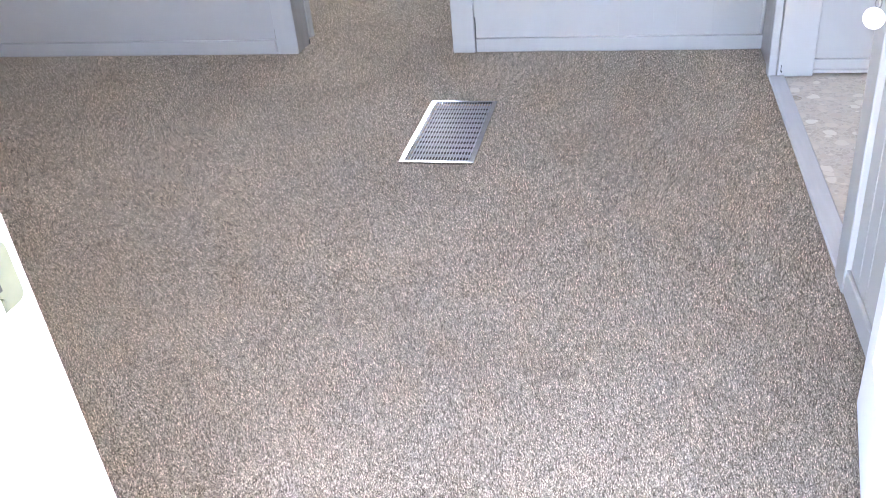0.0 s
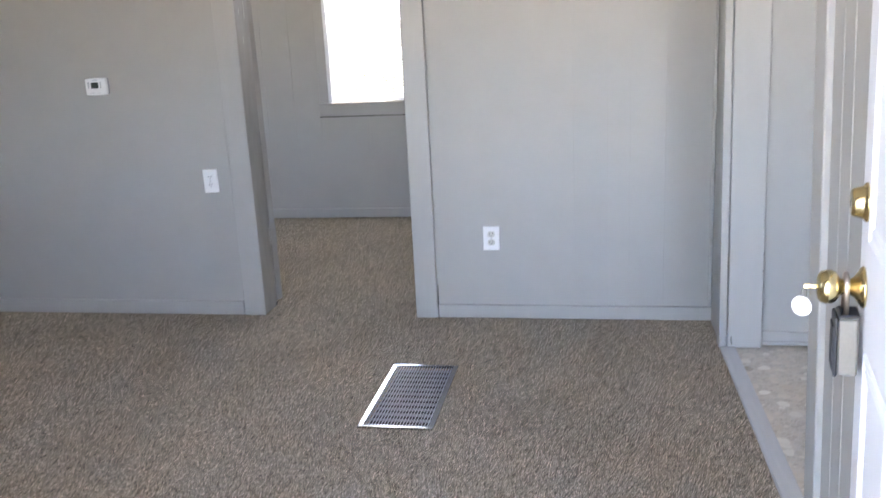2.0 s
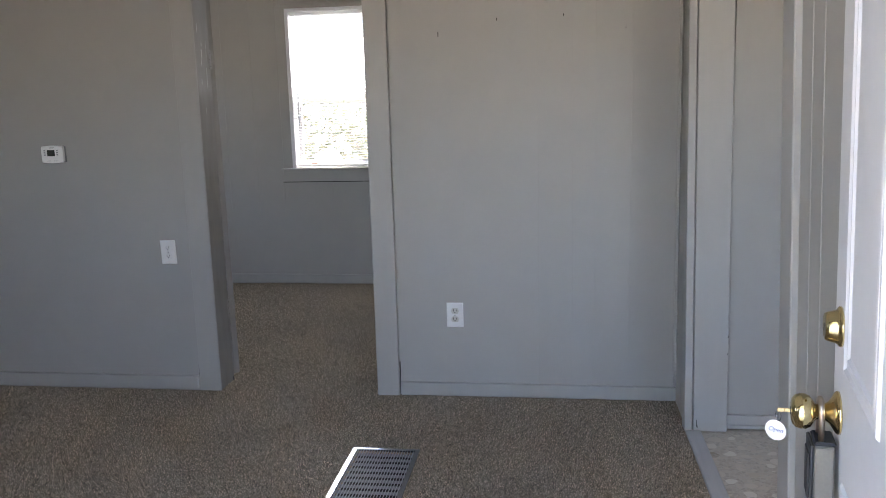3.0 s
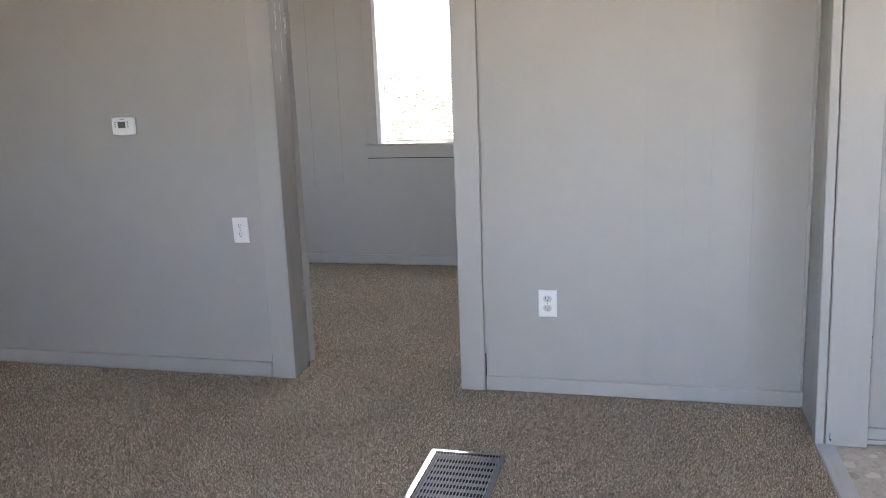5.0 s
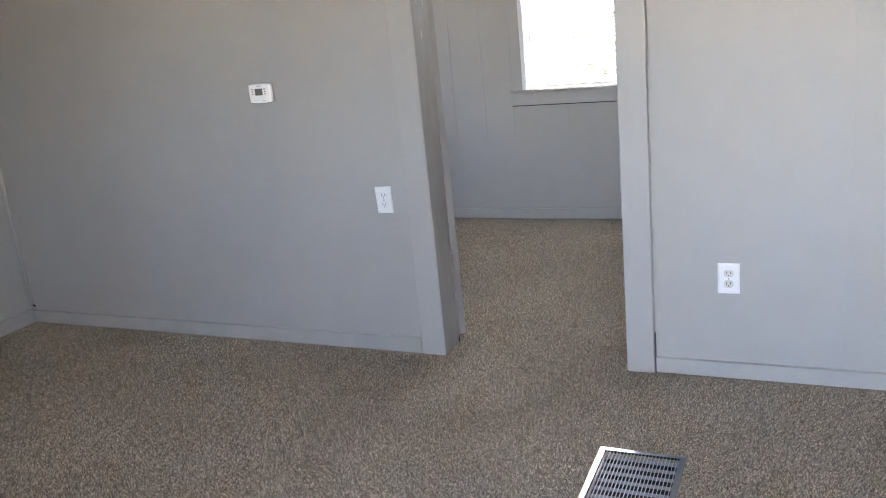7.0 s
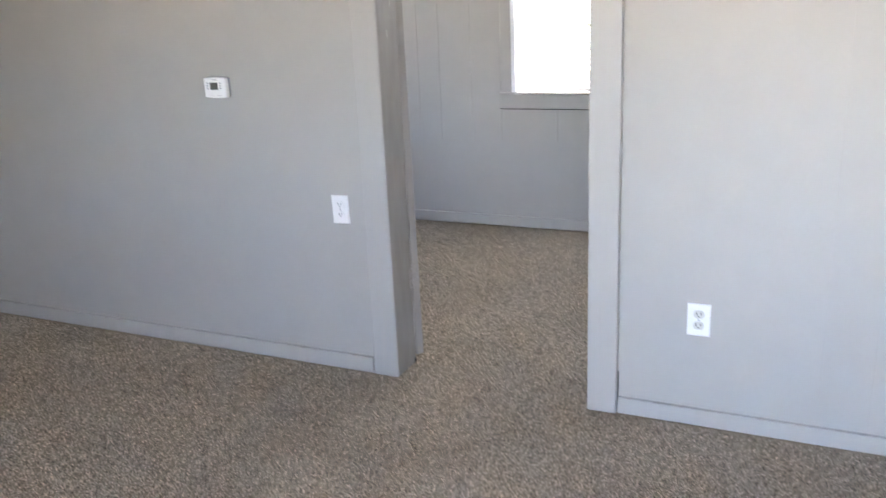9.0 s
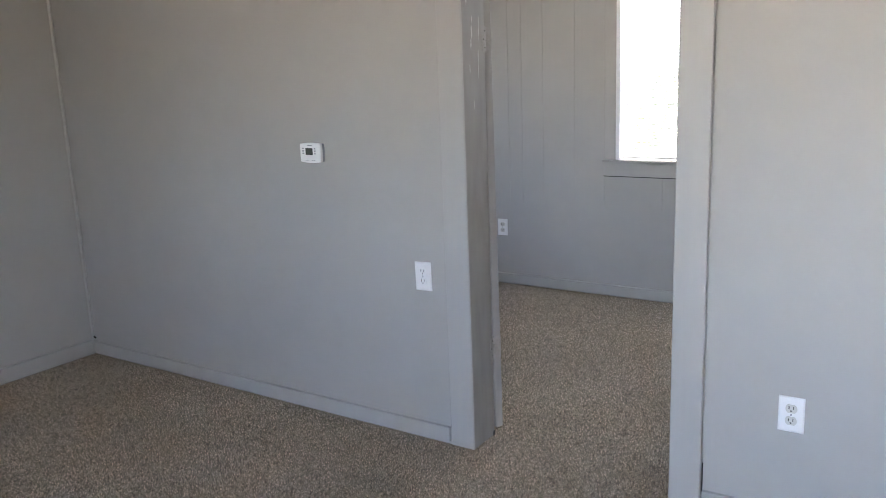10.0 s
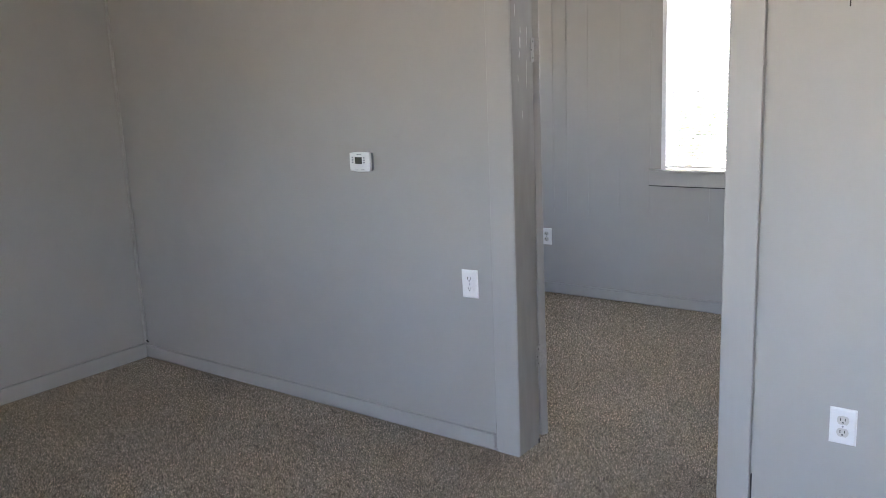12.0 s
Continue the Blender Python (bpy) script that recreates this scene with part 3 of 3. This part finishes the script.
# ---- window of the back room ----
window = tagged(new("window_1"), "white vinyl double-hung window with wood stool", "window", kind="structure")
WX0, WX1, WZ0, WZ1 = -1.205, -0.45, 0.876, 2.015
for r in ((WX0, WX0 + 0.028, 6.284, 6.43, WZ0, WZ1), (WX1 - 0.028, WX1, 6.284, 6.43, WZ0, WZ1), (WX0 + 0.028, WX1 - 0.028, 6.284, 6.43, WZ1 - 0.024, WZ1), (WX0 + 0.028, WX1 - 0.028, 6.336, 6.43, WZ0, WZ0 + 0.022)):
    part("window_frame", boxes(r, bevel=0.003), VINYL_WHITE, window)


def sash(y0, y1, z0, z1):
    s = part("sash", boxes(
        (WX0 + 0.035, WX0 + 0.066, y0, y1, z0, z1), (WX1 - 0.066, WX1 - 0.035, y0, y1, z0, z1),
        (WX0 + 0.066, WX1 - 0.066, y0, y1, z0, z0 + 0.03), (WX0 + 0.066, WX1 - 0.066, y0, y1, z1 - 0.026, z1), bevel=0.002), VINYL_WHITE, window)
    g = part("pane", boxes((WX0 + 0.06, WX1 - 0.06, (y0 + y1) / 2 - 0.002, (y0 + y1) / 2 + 0.002, z0 + 0.028, z1 - 0.024)), GLASS, s)
    g.visible_shadow = False


sash(6.365, 6.393, WZ0 + 0.023, 1.42)
sash(6.397, 6.425, 1.388, WZ1 - 0.031)
part("window_sill", boxes((-1.285, -0.365, 6.252, 6.3345, 0.862, 0.8755), bevel=0.004), TRIM, window, "greige painted window stool")
part("apron", boxes((-1.276, -0.37, 6.271, 6.2975, 0.777, 0.8615), bevel=0.003), TRIM, window)
part("casing", boxes((-1.2755, -1.2055, 6.2868, 6.2975, 0.8765, 2.05), bevel=0.003), TRIM, window)
part("casing", boxes((-0.4495, -0.3605, 6.2868, 6.2975, 0.8765, 2.05), bevel=0.003), TRIM, window)
part("casing", boxes((-1.23, -0.425, 6.272, 6.2866, 2.016, 2.045), bevel=0.003), TRIM, window)
# dark box in the recess, standing in for the shade under the apron
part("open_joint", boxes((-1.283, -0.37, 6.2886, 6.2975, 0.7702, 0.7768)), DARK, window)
latch = part("sash_latch", boxes((-1.075, -1.03, 6.335, 6.352, 0.8985, 0.908), (-1.063, -1.042, 6.336, 6.350, 0.908, 0.913), bevel=0.001), LATCH, window, "small brown sash latch")

blind = thing("mini_blind", pose(0, 6.317, 0), "white aluminium mini blind lowered with its slats open", "blind")
BX0, BX1 = WX0 + 0.031, WX1 - 0.031
part("headrail", boxes((BX0, BX1, -0.013, 0.013, 1.963, 1.990), bevel=0.002), SLAT, blind)
part("bottom_rail", boxes((BX0, BX1, -0.011, 0.011, 0.888, 0.899), bevel=0.003), SLAT, blind)
bm = bmesh.new()
prof = [(-0.0115, 0.0), (-0.006, 0.0014), (0.0, 0.002), (0.006, 0.0014), (0.0115, 0.0)]
low = [[bm.verts.new((x, y, z)) for y, z in prof] for x in (BX0, BX1)]
top = [[bm.verts.new((x, y, z + 0.0004)) for y, z in prof] for x in (BX0, BX1)]
for k in range(4):
    bm.faces.new((low[0][k], low[0][k + 1], low[1][k + 1], low[1][k]))
    bm.faces.new((top[0][k], top[1][k], top[1][k + 1], top[0][k + 1]))
for k in (0, 4):
    bm.faces.new((low[0][k], low[1][k], top[1][k], top[0][k]))
bmesh.ops.recalc_face_normals(bm, faces=bm.faces)
slat_mesh = mesh_of("slat", bm, SLAT)
for k in range(51):
    s = new("slat", slat_mesh)
    s.parent = blind
    s.matrix_basis = pose(0, 0, 0.910 + 0.0205 * k, 11, 0, 0)
for x in (BX0 + 0.09, (BX0 + BX1) / 2, BX1 - 0.09):
    part("ladder_cord", boxes((x - 0.0006, x + 0.0006, -0.0125, -0.0118, 0.895, 1.964)), SLAT, blind)
part("tilt_wand", tube(bmesh.new(), [(BX0 + 0.035, -0.02, 1.97), (BX0 + 0.036, -0.022, 1.6), (BX0 + 0.037, -0.022, 1.17)], 0.0026, 8), WAND, blind, "thin grey tilt wand")


# ---- floor vent ----
vent = thing("floor_vent", pose(0, 0, 0), "bright metal floor register set in the carpet", "floor vent")
fx0, fx1, fy0, fy1 = -0.075, 0.192, 2.835, 3.393
for quad in (
    ((fx0, fy0), (fx1, fy0), (VX1, VY0), (VX0, VY0)), ((fx1, fy0), (fx1, fy1), (VX1, VY1), (VX1, VY0)),
    ((fx1, fy1), (fx0, fy1), (VX0, VY1), (VX1, VY1)), ((fx0, fy1), (fx0, fy0), (VX0, VY0), (VX0, VY1))):
    bm = bmesh.new()
    zs = (0.0078, 0.0078, 0.0082, 0.0082)
    up = [bm.verts.new((x, y, z)) for (x, y), z in zip(quad, zs)]
    dn = [bm.verts.new((x, y, z)) for (x, y), z in zip(quad, (0.001, 0.001, -0.02, -0.02))]
    bm.faces.new(up)
    bm.faces.new(dn[::-1])
    for i in range(4):
        bm.faces.new((up[i], dn[i], dn[(i + 1) % 4], up[(i + 1) % 4]))
    bmesh.ops.recalc_face_normals(bm, faces=bm.faces)
    bmesh.ops.bevel(bm, geom=list(bm.edges), offset=0.0008, segments=1, affect="EDGES")
    part("flange", bm, STEEL, vent)
part("duct", boxes((VX0, VX1, VY0, VY1, -0.118, -0.112), (VX0 + 0.0005, VX0 + 0.002, VY0, VY1, -0.112, -0.021), (VX1 - 0.002, VX1 - 0.0005, VY0, VY1, -0.112, -0.021), (VX0, VX1, VY0 + 0.0005, VY0 + 0.002, -0.112, -0.021), (VX0, VX1, VY1 - 0.002, VY1 - 0.0005, -0.112, -0.021)), DUCT, vent, "dark dusty duct under the grille")
blade_mesh = mesh_of("blade", boxes((-0.0005, 0.0005, VY0, VY1, -0.001, 0.0052)), FIN)
NB = 21
for k in range(NB):
    o = new("blade", blade_mesh)
    o.parent = vent
    o.matrix_basis = pose(VX0 + (k + 0.5) * (VX1 - VX0) / NB, 0, 0.0015, 0, 4 * math.sin(3.1 * k), 0)
louvre_mesh = mesh_of("louvre", boxes((VX0 + 0.001, VX1 - 0.001, -0.0006, 0.0006, -0.0054, 0.0054)), BLADE)
for k in range(12):
    o = new("louvre", louvre_mesh)
    o.parent = vent
    o.matrix_basis = pose(0, VY0 + (k + 0.5) * (VY1 - VY0) / 12, -0.0050, -40, 0, 0)


# ---- leafless shrubs in the yard behind the house ----
TWIG = material("grey_brown_twig", (0.24, 0.205, 0.16), 0.9, vary=0.25, coarse=8, fine=60, bump=0.3)
DRY_LEAF = material("dull_green_leaf", (0.15, 0.165, 0.10), 0.7, vary=0.3, coarse=3, fine=20, bump=0.0, island=0.5)


def shrub(x, y, tall, seed):
    rng = random.Random(seed)
    o = thing("shrub", pose(x, y, -0.30), "sparse grey-brown shrub in the back yard", "shrub", "back yard shrubs")
    leaves = bmesh.new()
    for k in range(13):
        a, reach = 2 * math.pi * k / 13 + rng.uniform(-0.2, 0.2), rng.uniform(0.25, 0.75) * tall
        stem, tip = bmesh.new(), []
        for i in range(6):
            u = i / 5
            tip.append((reach * math.cos(a) * u ** 1.3 + rng.uniform(-0.04, 0.04) * u, reach * math.sin(a) * u ** 1.3 + rng.uniform(-0.04, 0.04) * u, tall * u * rng.uniform(0.85, 1.0)))
        tube(stem, tip, 0.011, 5)
        for i in range(2, 6):
            p = tip[i]
            for b in range(2):
                w = rng.uniform(0, 6.28)
                q = (p[0] + 0.22 * math.cos(w), p[1] + 0.22 * math.sin(w), p[2] + rng.uniform(0.05, 0.25))
                tube(stem, [p, q], 0.005, 4)
                for c in range(14):
                    u = rng.uniform(0.2, 1.1)
                    at = Vector(p).lerp(Vector(q), u) + Vector((rng.gauss(0, 0.03), rng.gauss(0, 0.03), rng.gauss(0, 0.03)))
                    d1 = Vector((rng.gauss(0, 1), rng.gauss(0, 1), rng.gauss(0, 1))).normalized() * 0.045
                    d2 = d1.orthogonal().normalized() * 0.022
                    leaves.faces.new([leaves.verts.new(at + d) for d in (-d1, d2, d1, -d2)])
        part("stem", stem, TWIG, o)
    part("foliage", leaves, DRY_LEAF, o, "thin dull green leaves")


for x, y, tall, seed in ((-3.7, 13.5, 1.2, 1), (-2.3, 14.0, 1.35, 2), (-5.0, 14.5, 1.3, 3), (-5.2, 18.0, 1.45, 4), (-3.4, 18.5, 1.4, 5)):
    shrub(x, y, tall, seed)


# ---- wall devices ----
def outlet(name_label, m, w=0.074, h=0.113, grp="duplex outlets", face=IVORY):
    """A duplex receptacle in the xz plane that faces -y."""
    o = thing("wall_outlet", m, name_label, "outlet", grp)
    bm = bmesh.new()
    nested(bm, -w / 2, w / 2, -h / 2, h / 2, [(0, -0.0004), (0.0004, 0.003), (0.004, 0.0055), (0.006, 0.0058)])
    part("cover_plate", bm, PLASTIC, o, at=pose(0, 0, 0, 0, 0, 180))
    for dz in (0.0195, -0.0195):
        bm = bmesh.new()
        ring = []
        for i in range(28):
            a = 2 * math.pi * i / 28
            ring.append((0.0172 * math.cos(a), max(-0.0138, min(0.0138, 0.0172 * math.sin(a)))))
        lo = [bm.verts.new((x, -0.0059, z)) for x, z in ring]
        hi = [bm.verts.new((x * 0.96, -0.0076, z * 0.96)) for x, z in ring]
        for i in range(28):
            bm.faces.new((lo[i], lo[(i + 1) % 28], hi[(i + 1) % 28], hi[i]))
        bm.faces.new(hi)
        bmesh.ops.recalc_face_normals(bm, faces=bm.faces)
        r = part("receptacle", bm, face, o, at=pose(0, 0, dz))
        part("slot", boxes((-0.0078, -0.0052, -0.0079, -0.0075, -0.0015, 0.008)), DARK, r)
        part("slot", boxes((0.0052, 0.0076, -0.0079, -0.0075, -0.0005, 0.008)), DARK, r)
        part("ground_hole", boxes((-0.0024, 0.0024, -0.0079, -0.0075, -0.0085, -0.0042), bevel=0.0001), DARK, r)
    part("screw", lathe(bmesh.new(), [(0.003, 0.0), (0.003, 0.0008), (0.0015, 0.0012)], 12), GREY_KEY, o, at=pose(0, -0.0058, 0, 0, 0, 180))
    return o


outlet("white duplex outlet with grey sockets low on the panelled wall", pose(0.267, 3.9998, 0.389), 0.076, 0.114)
outlet("white duplex outlet beside the doorway casing", pose(-1.084, 3.9998, 0.680, 0, -1.5, 0), 0.074, 0.113, face=PLASTIC)
outlet("white duplex outlet on the back room wall", pose(-2.012, 6.2898, 0.394))

thermo = thing("thermostat", pose(-1.602, 3.9998, 1.148), "white digital thermostat with grey display", "thermostat")


def bowed(bm, w, h, bow_x, bow_z, y0, y1, edge):
    """A plate in the xz plane with outward-bowed sides and a rounded front edge towards -y."""
    outline = []
    for k in range(12):
        u = -1 + k / 6
        outline.append((u * w, -h - bow_z * (1 - u * u)))
    for k in range(8):
        u = -1 + k / 4
        outline.append((w + bow_x * (1 - u * u), u * h))
    for k in range(12):
        u = 1 - k / 6
        outline.append((u * w, h + bow_z * (1 - u * u)))
    for k in range(8):
        u = 1 - k / 4
        outline.append((-w - bow_x * (1 - u * u), u * h))
    rings = []
    for inset, y in ((0.0, y0), (0.0, y1 + edge), (edge * 0.3, y1 + edge * 0.3), (edge, y1)):
        rings.append([bm.verts.new((x * (1 - inset / w), y, z * (1 - inset / h))) for x, z in outline])
    n = len(outline)
    for a, b in zip(rings, rings[1:]):
        for i in range(n):
            bm.faces.new((a[i], a[(i + 1) % n], b[(i + 1) % n], b[i]))
    bm.faces.new(rings[0])
    bm.faces.new(rings[-1])
    bmesh.ops.recalc_face_normals(bm, faces=bm.faces)
    return bm


part("base", bowed(bmesh.new(), 0.053, 0.036, 0.001, 0.003, 0.0, -0.014, 0.001), GREY_KEY, thermo, "grey wall base")
part("cover", bowed(bmesh.new(), 0.054, 0.037, 0.0015, 0.004, -0.0142, -0.028, 0.004), PLASTIC, thermo)
bezel = part("bezel", boxes((-0.024, 0.014, -0.0286, -0.0278, -0.008, 0.020), bevel=0.0003), DARK, thermo)
part("display", boxes((-0.022, 0.012, -0.0291, -0.0287, -0.006, 0.018)), LCD, bezel, "grey-green display")
for x in (-0.037, 0.026):
    for z in (0.018, 0.008, -0.002):
        part("button", boxes((x - 0.0042, x + 0.0042, -0.0294, -0.0278, z - 0.0028, z + 0.0028), bevel=0.0008), GREY_KEY, thermo)
part("marking", boxes((-0.012, 0.012, -0.0284, -0.0279, 0.029, 0.032)), GREY_KEY, thermo)
part("marking", boxes((-0.030, -0.010, -0.0284, -0.0279, -0.0305, -0.029)), GREY_KEY, thermo)
part("marking", boxes((0.006, 0.026, -0.0284, -0.0279, -0.0305, -0.029)), GREY_KEY, thermo)

for x, z, tilt, low, high in ((0.222, 1.627, 0, -0.010, 0.010), (0.474, 1.68, 8, -0.005, 0.006), (0.754, 1.687, -8, -0.005, 0.006), (1.01, 1.633, 0, -0.009, -0.002)):
    nl = thing("picture_nail", pose(x, 3.9998, z, 0, tilt, 0), "dark picture nail in the panelled wall", "nail", "picture nails")
    part("shank", tube(bmesh.new(), [(0, 0.004, 0.004), (0, -0.008, 0.006)], 0.0010, 8), NAIL, nl)
    part("hook", boxes((-0.0016, 0.0016, -0.005, -0.0005, low, high), bevel=0.0006), NAIL, nl)
stub = thing("cable_stub", pose(-3.285, 3.9995, 0.098), "dark cut cable end in the wall corner", "cable")
part("cable", tube(bmesh.new(), [(-0.028, 0.002, 0.002), (-0.012, -0.012, 0.004), (0.004, -0.014, 0.001)], 0.004, 8), NAIL, stub)


part("paint_crack", boxes((-0.9822, -0.9808, 3.9992, 3.9999, 0.072, 0.125)), DARK, wall_north)
part("gouge", boxes((1.284, 1.2865, 3.6612, 3.6622, 0.022, 0.05), (1.2865, 1.290, 3.6612, 3.6622, 0.018, 0.026)), DARK, bpy.data.objects["jamb_kitchen_north"])
part("nick", boxes((1.4015, 1.4035, 3.6612, 3.6622, 0.395, 0.403)), DARK, bpy.data.objects["jamb_kitchen_north"])
part("nick", boxes((1.4005, 1.4030, 3.6612, 3.6622, 0.325, 0.331)), DARK, bpy.data.objects["jamb_kitchen_north"])
# dark box at the jamb's foot imitates the shaded gap by the leaf
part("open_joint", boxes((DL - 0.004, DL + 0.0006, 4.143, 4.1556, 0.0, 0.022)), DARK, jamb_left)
# dark filler paints the shade in the gap beside the right casing
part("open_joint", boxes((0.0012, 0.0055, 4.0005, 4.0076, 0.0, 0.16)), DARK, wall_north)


# ---- panelling boards ----
def plank_x(parent, xs, y0, y1, z0, z1, mat, gap=0.0006, chamfer=0.0010):
    """Upright boards side by side along x, with the joints open."""
    for a, b in zip(xs, xs[1:]):
        bm = boxes((a + gap, b - gap, y0, y1, z0, z1))
        edge = [e for e in bm.edges if abs(e.verts[0].co.z - e.verts[1].co.z) > 0.1 and e.verts[0].co.y < y0 + 1e-5]
        bmesh.ops.bevel(bm, geom=edge, offset=chamfer, segments=1, affect="EDGES")
        part("panel_board", bm, mat, parent)


def plank_y(parent, ys, x0, x1, z0, z1, mat, gap=0.0012):
    for a, b in zip(ys, ys[1:]):
        bm = boxes((x0, x1, a + gap, b - gap, z0, z1))
        edge = [e for e in bm.edges if abs(e.verts[0].co.z - e.verts[1].co.z) > 0.1 and e.verts[0].co.x < x0 + 1e-5]
        bmesh.ops.bevel(bm, geom=edge, offset=0.0011, segments=1, affect="EDGES")
        part("panel_board", bm, mat, parent)


plank_x(wall_north, [0.006, 0.646, 0.793, 0.889, 1.04, 1.248], NORTH, 4.0085, 0, H, PAINT, 0.0, 0.0006)
back_x = [WEST, -3.0, -2.76, -2.56, -2.36, -2.11, -1.951, -1.852, -1.699, -1.478, -1.276]
LOW = 0.57
plank_x(wall_back, back_x, BACK, 6.2985, LOW, H, PAINT, 0.0004, 0.0015)
plank_x(wall_back, [-1.276, -0.905, -0.36], BACK, 6.2985, LOW, 0.770, PAINT, 0.0004, 0.0015)
plank_x(wall_back, [-0.36, -0.1, 0.1, 0.35, 0.55, 0.8, 1.0, 1.25], BACK, 6.2985, LOW, H, PAINT, 0.0004, 0.0015)
plank_x(wall_back, [-1.276, -0.36], BACK, 6.2985, 2.0505, H, PAINT, 0.0003, 0.0009)
plank_x(wall_back, [WEST, 1.25], BACK, 6.2985, 0, LOW, PAINT, 0.0)
plank_y(wall_east_entry, [0.907, 1.10, 1.25, 1.45, 1.60, 1.70, 1.86, 2.02, 2.09, 2.164], EAST, 1.2585, 0, H, PAINT, 0.0018)
plank_y(wall_east, [3.727, 3.86, 3.998], EAST, 1.2585, 0, H, PAINT, 0.0012)


# ---- carpet pile ----
def pile(name, regions, pitch, seed):
    """Leaning three-sided tufts on a jittered grid."""
    rng = np.random.default_rng(seed)
    xy = []
    for x0, x1, y0, y1 in regions:
        gx, gy = np.meshgrid(np.arange(x0 + pitch / 2, x1 - pitch / 4, pitch), np.arange(y0 + pitch / 2, y1 - pitch / 4, pitch))
        p = np.stack([gx.ravel(), gy.ravel()], 1)
        p += rng.uniform(-0.45, 0.45, p.shape) * pitch
        p[:, 0] = np.clip(p[:, 0], x0 + 0.002, x1 - 0.002)
        p[:, 1] = np.clip(p[:, 1], y0 + 0.002, y1 - 0.002)
        xy.append(p)
    xy = np.concatenate(xy)
    inside = (xy[:, 0] > fx0 - 0.002) & (xy[:, 0] < fx1 + 0.002) & (xy[:, 1] > fy0 - 0.002) & (xy[:, 1] < fy1 + 0.002)
    xy = xy[~inside]
    n = len(xy)
    turn = rng.uniform(0, 2 * np.pi, n)
    r = pitch * rng.uniform(0.45, 0.75, n)
    h = rng.uniform(0.004, 0.0095, n)
    lean = rng.normal(0, 0.0025, (n, 2)) + 0.0015 * np.stack([np.sin(2.1 * xy[:, 1] + 1.3 * xy[:, 0]), np.cos(1.7 * xy[:, 0] - xy[:, 1])], 1)
    co = np.zeros((n, 4, 3), np.float32)
    for k in range(3):
        a = turn + k * 2 * np.pi / 3
        co[:, k, 0] = xy[:, 0] + r * np.cos(a)
        co[:, k, 1] = xy[:, 1] + r * np.sin(a)
        co[:, k, 2] = 0.0003
    co[:, 3, :2] = xy + lean
    co[:, 3, 2] = h
    tri = np.array([[0, 1, 3], [1, 2, 3], [2, 0, 3]], np.int32)
    idx = (np.arange(n, dtype=np.int32)[:, None, None] * 4 + tri[None]).reshape(-1)
    me = bpy.data.meshes.new(name)
    me.vertices.add(n * 4)
    me.vertices.foreach_set("co", co.reshape(-1))
    me.loops.add(len(idx))
    me.loops.foreach_set("vertex_index", idx)
    me.polygons.add(n * 3)
    me.polygons.foreach_set("loop_start", np.arange(0, n * 9, 3, dtype=np.int32))
    me.update(calc_edges=True)
    me.validate()
    me.materials.append(PILE)
    return tagged(new(name, me), "speckled beige and brown carpet pile", "carpet", kind="stuff")


pile("carpet_pile", [(-1.15, 1.237, 1.05, 2.05)], 0.0031, 10)
pile("carpet_pile", [(-1.15, 1.237, 2.05, 2.75)], 0.0041, 11)
pile("carpet_pile", [(-1.15, 1.237, 2.75, 3.981), (-1.15, 1.237, 0.91, 1.05), (DL, DR, 3.985, 4.155)], 0.0043, 12)
pile("carpet_pile", [(WEST + 0.018, -1.15, 0.91, 3.981), (-2.2, 0.0, 4.16, 6.275)], 0.0054, 13)
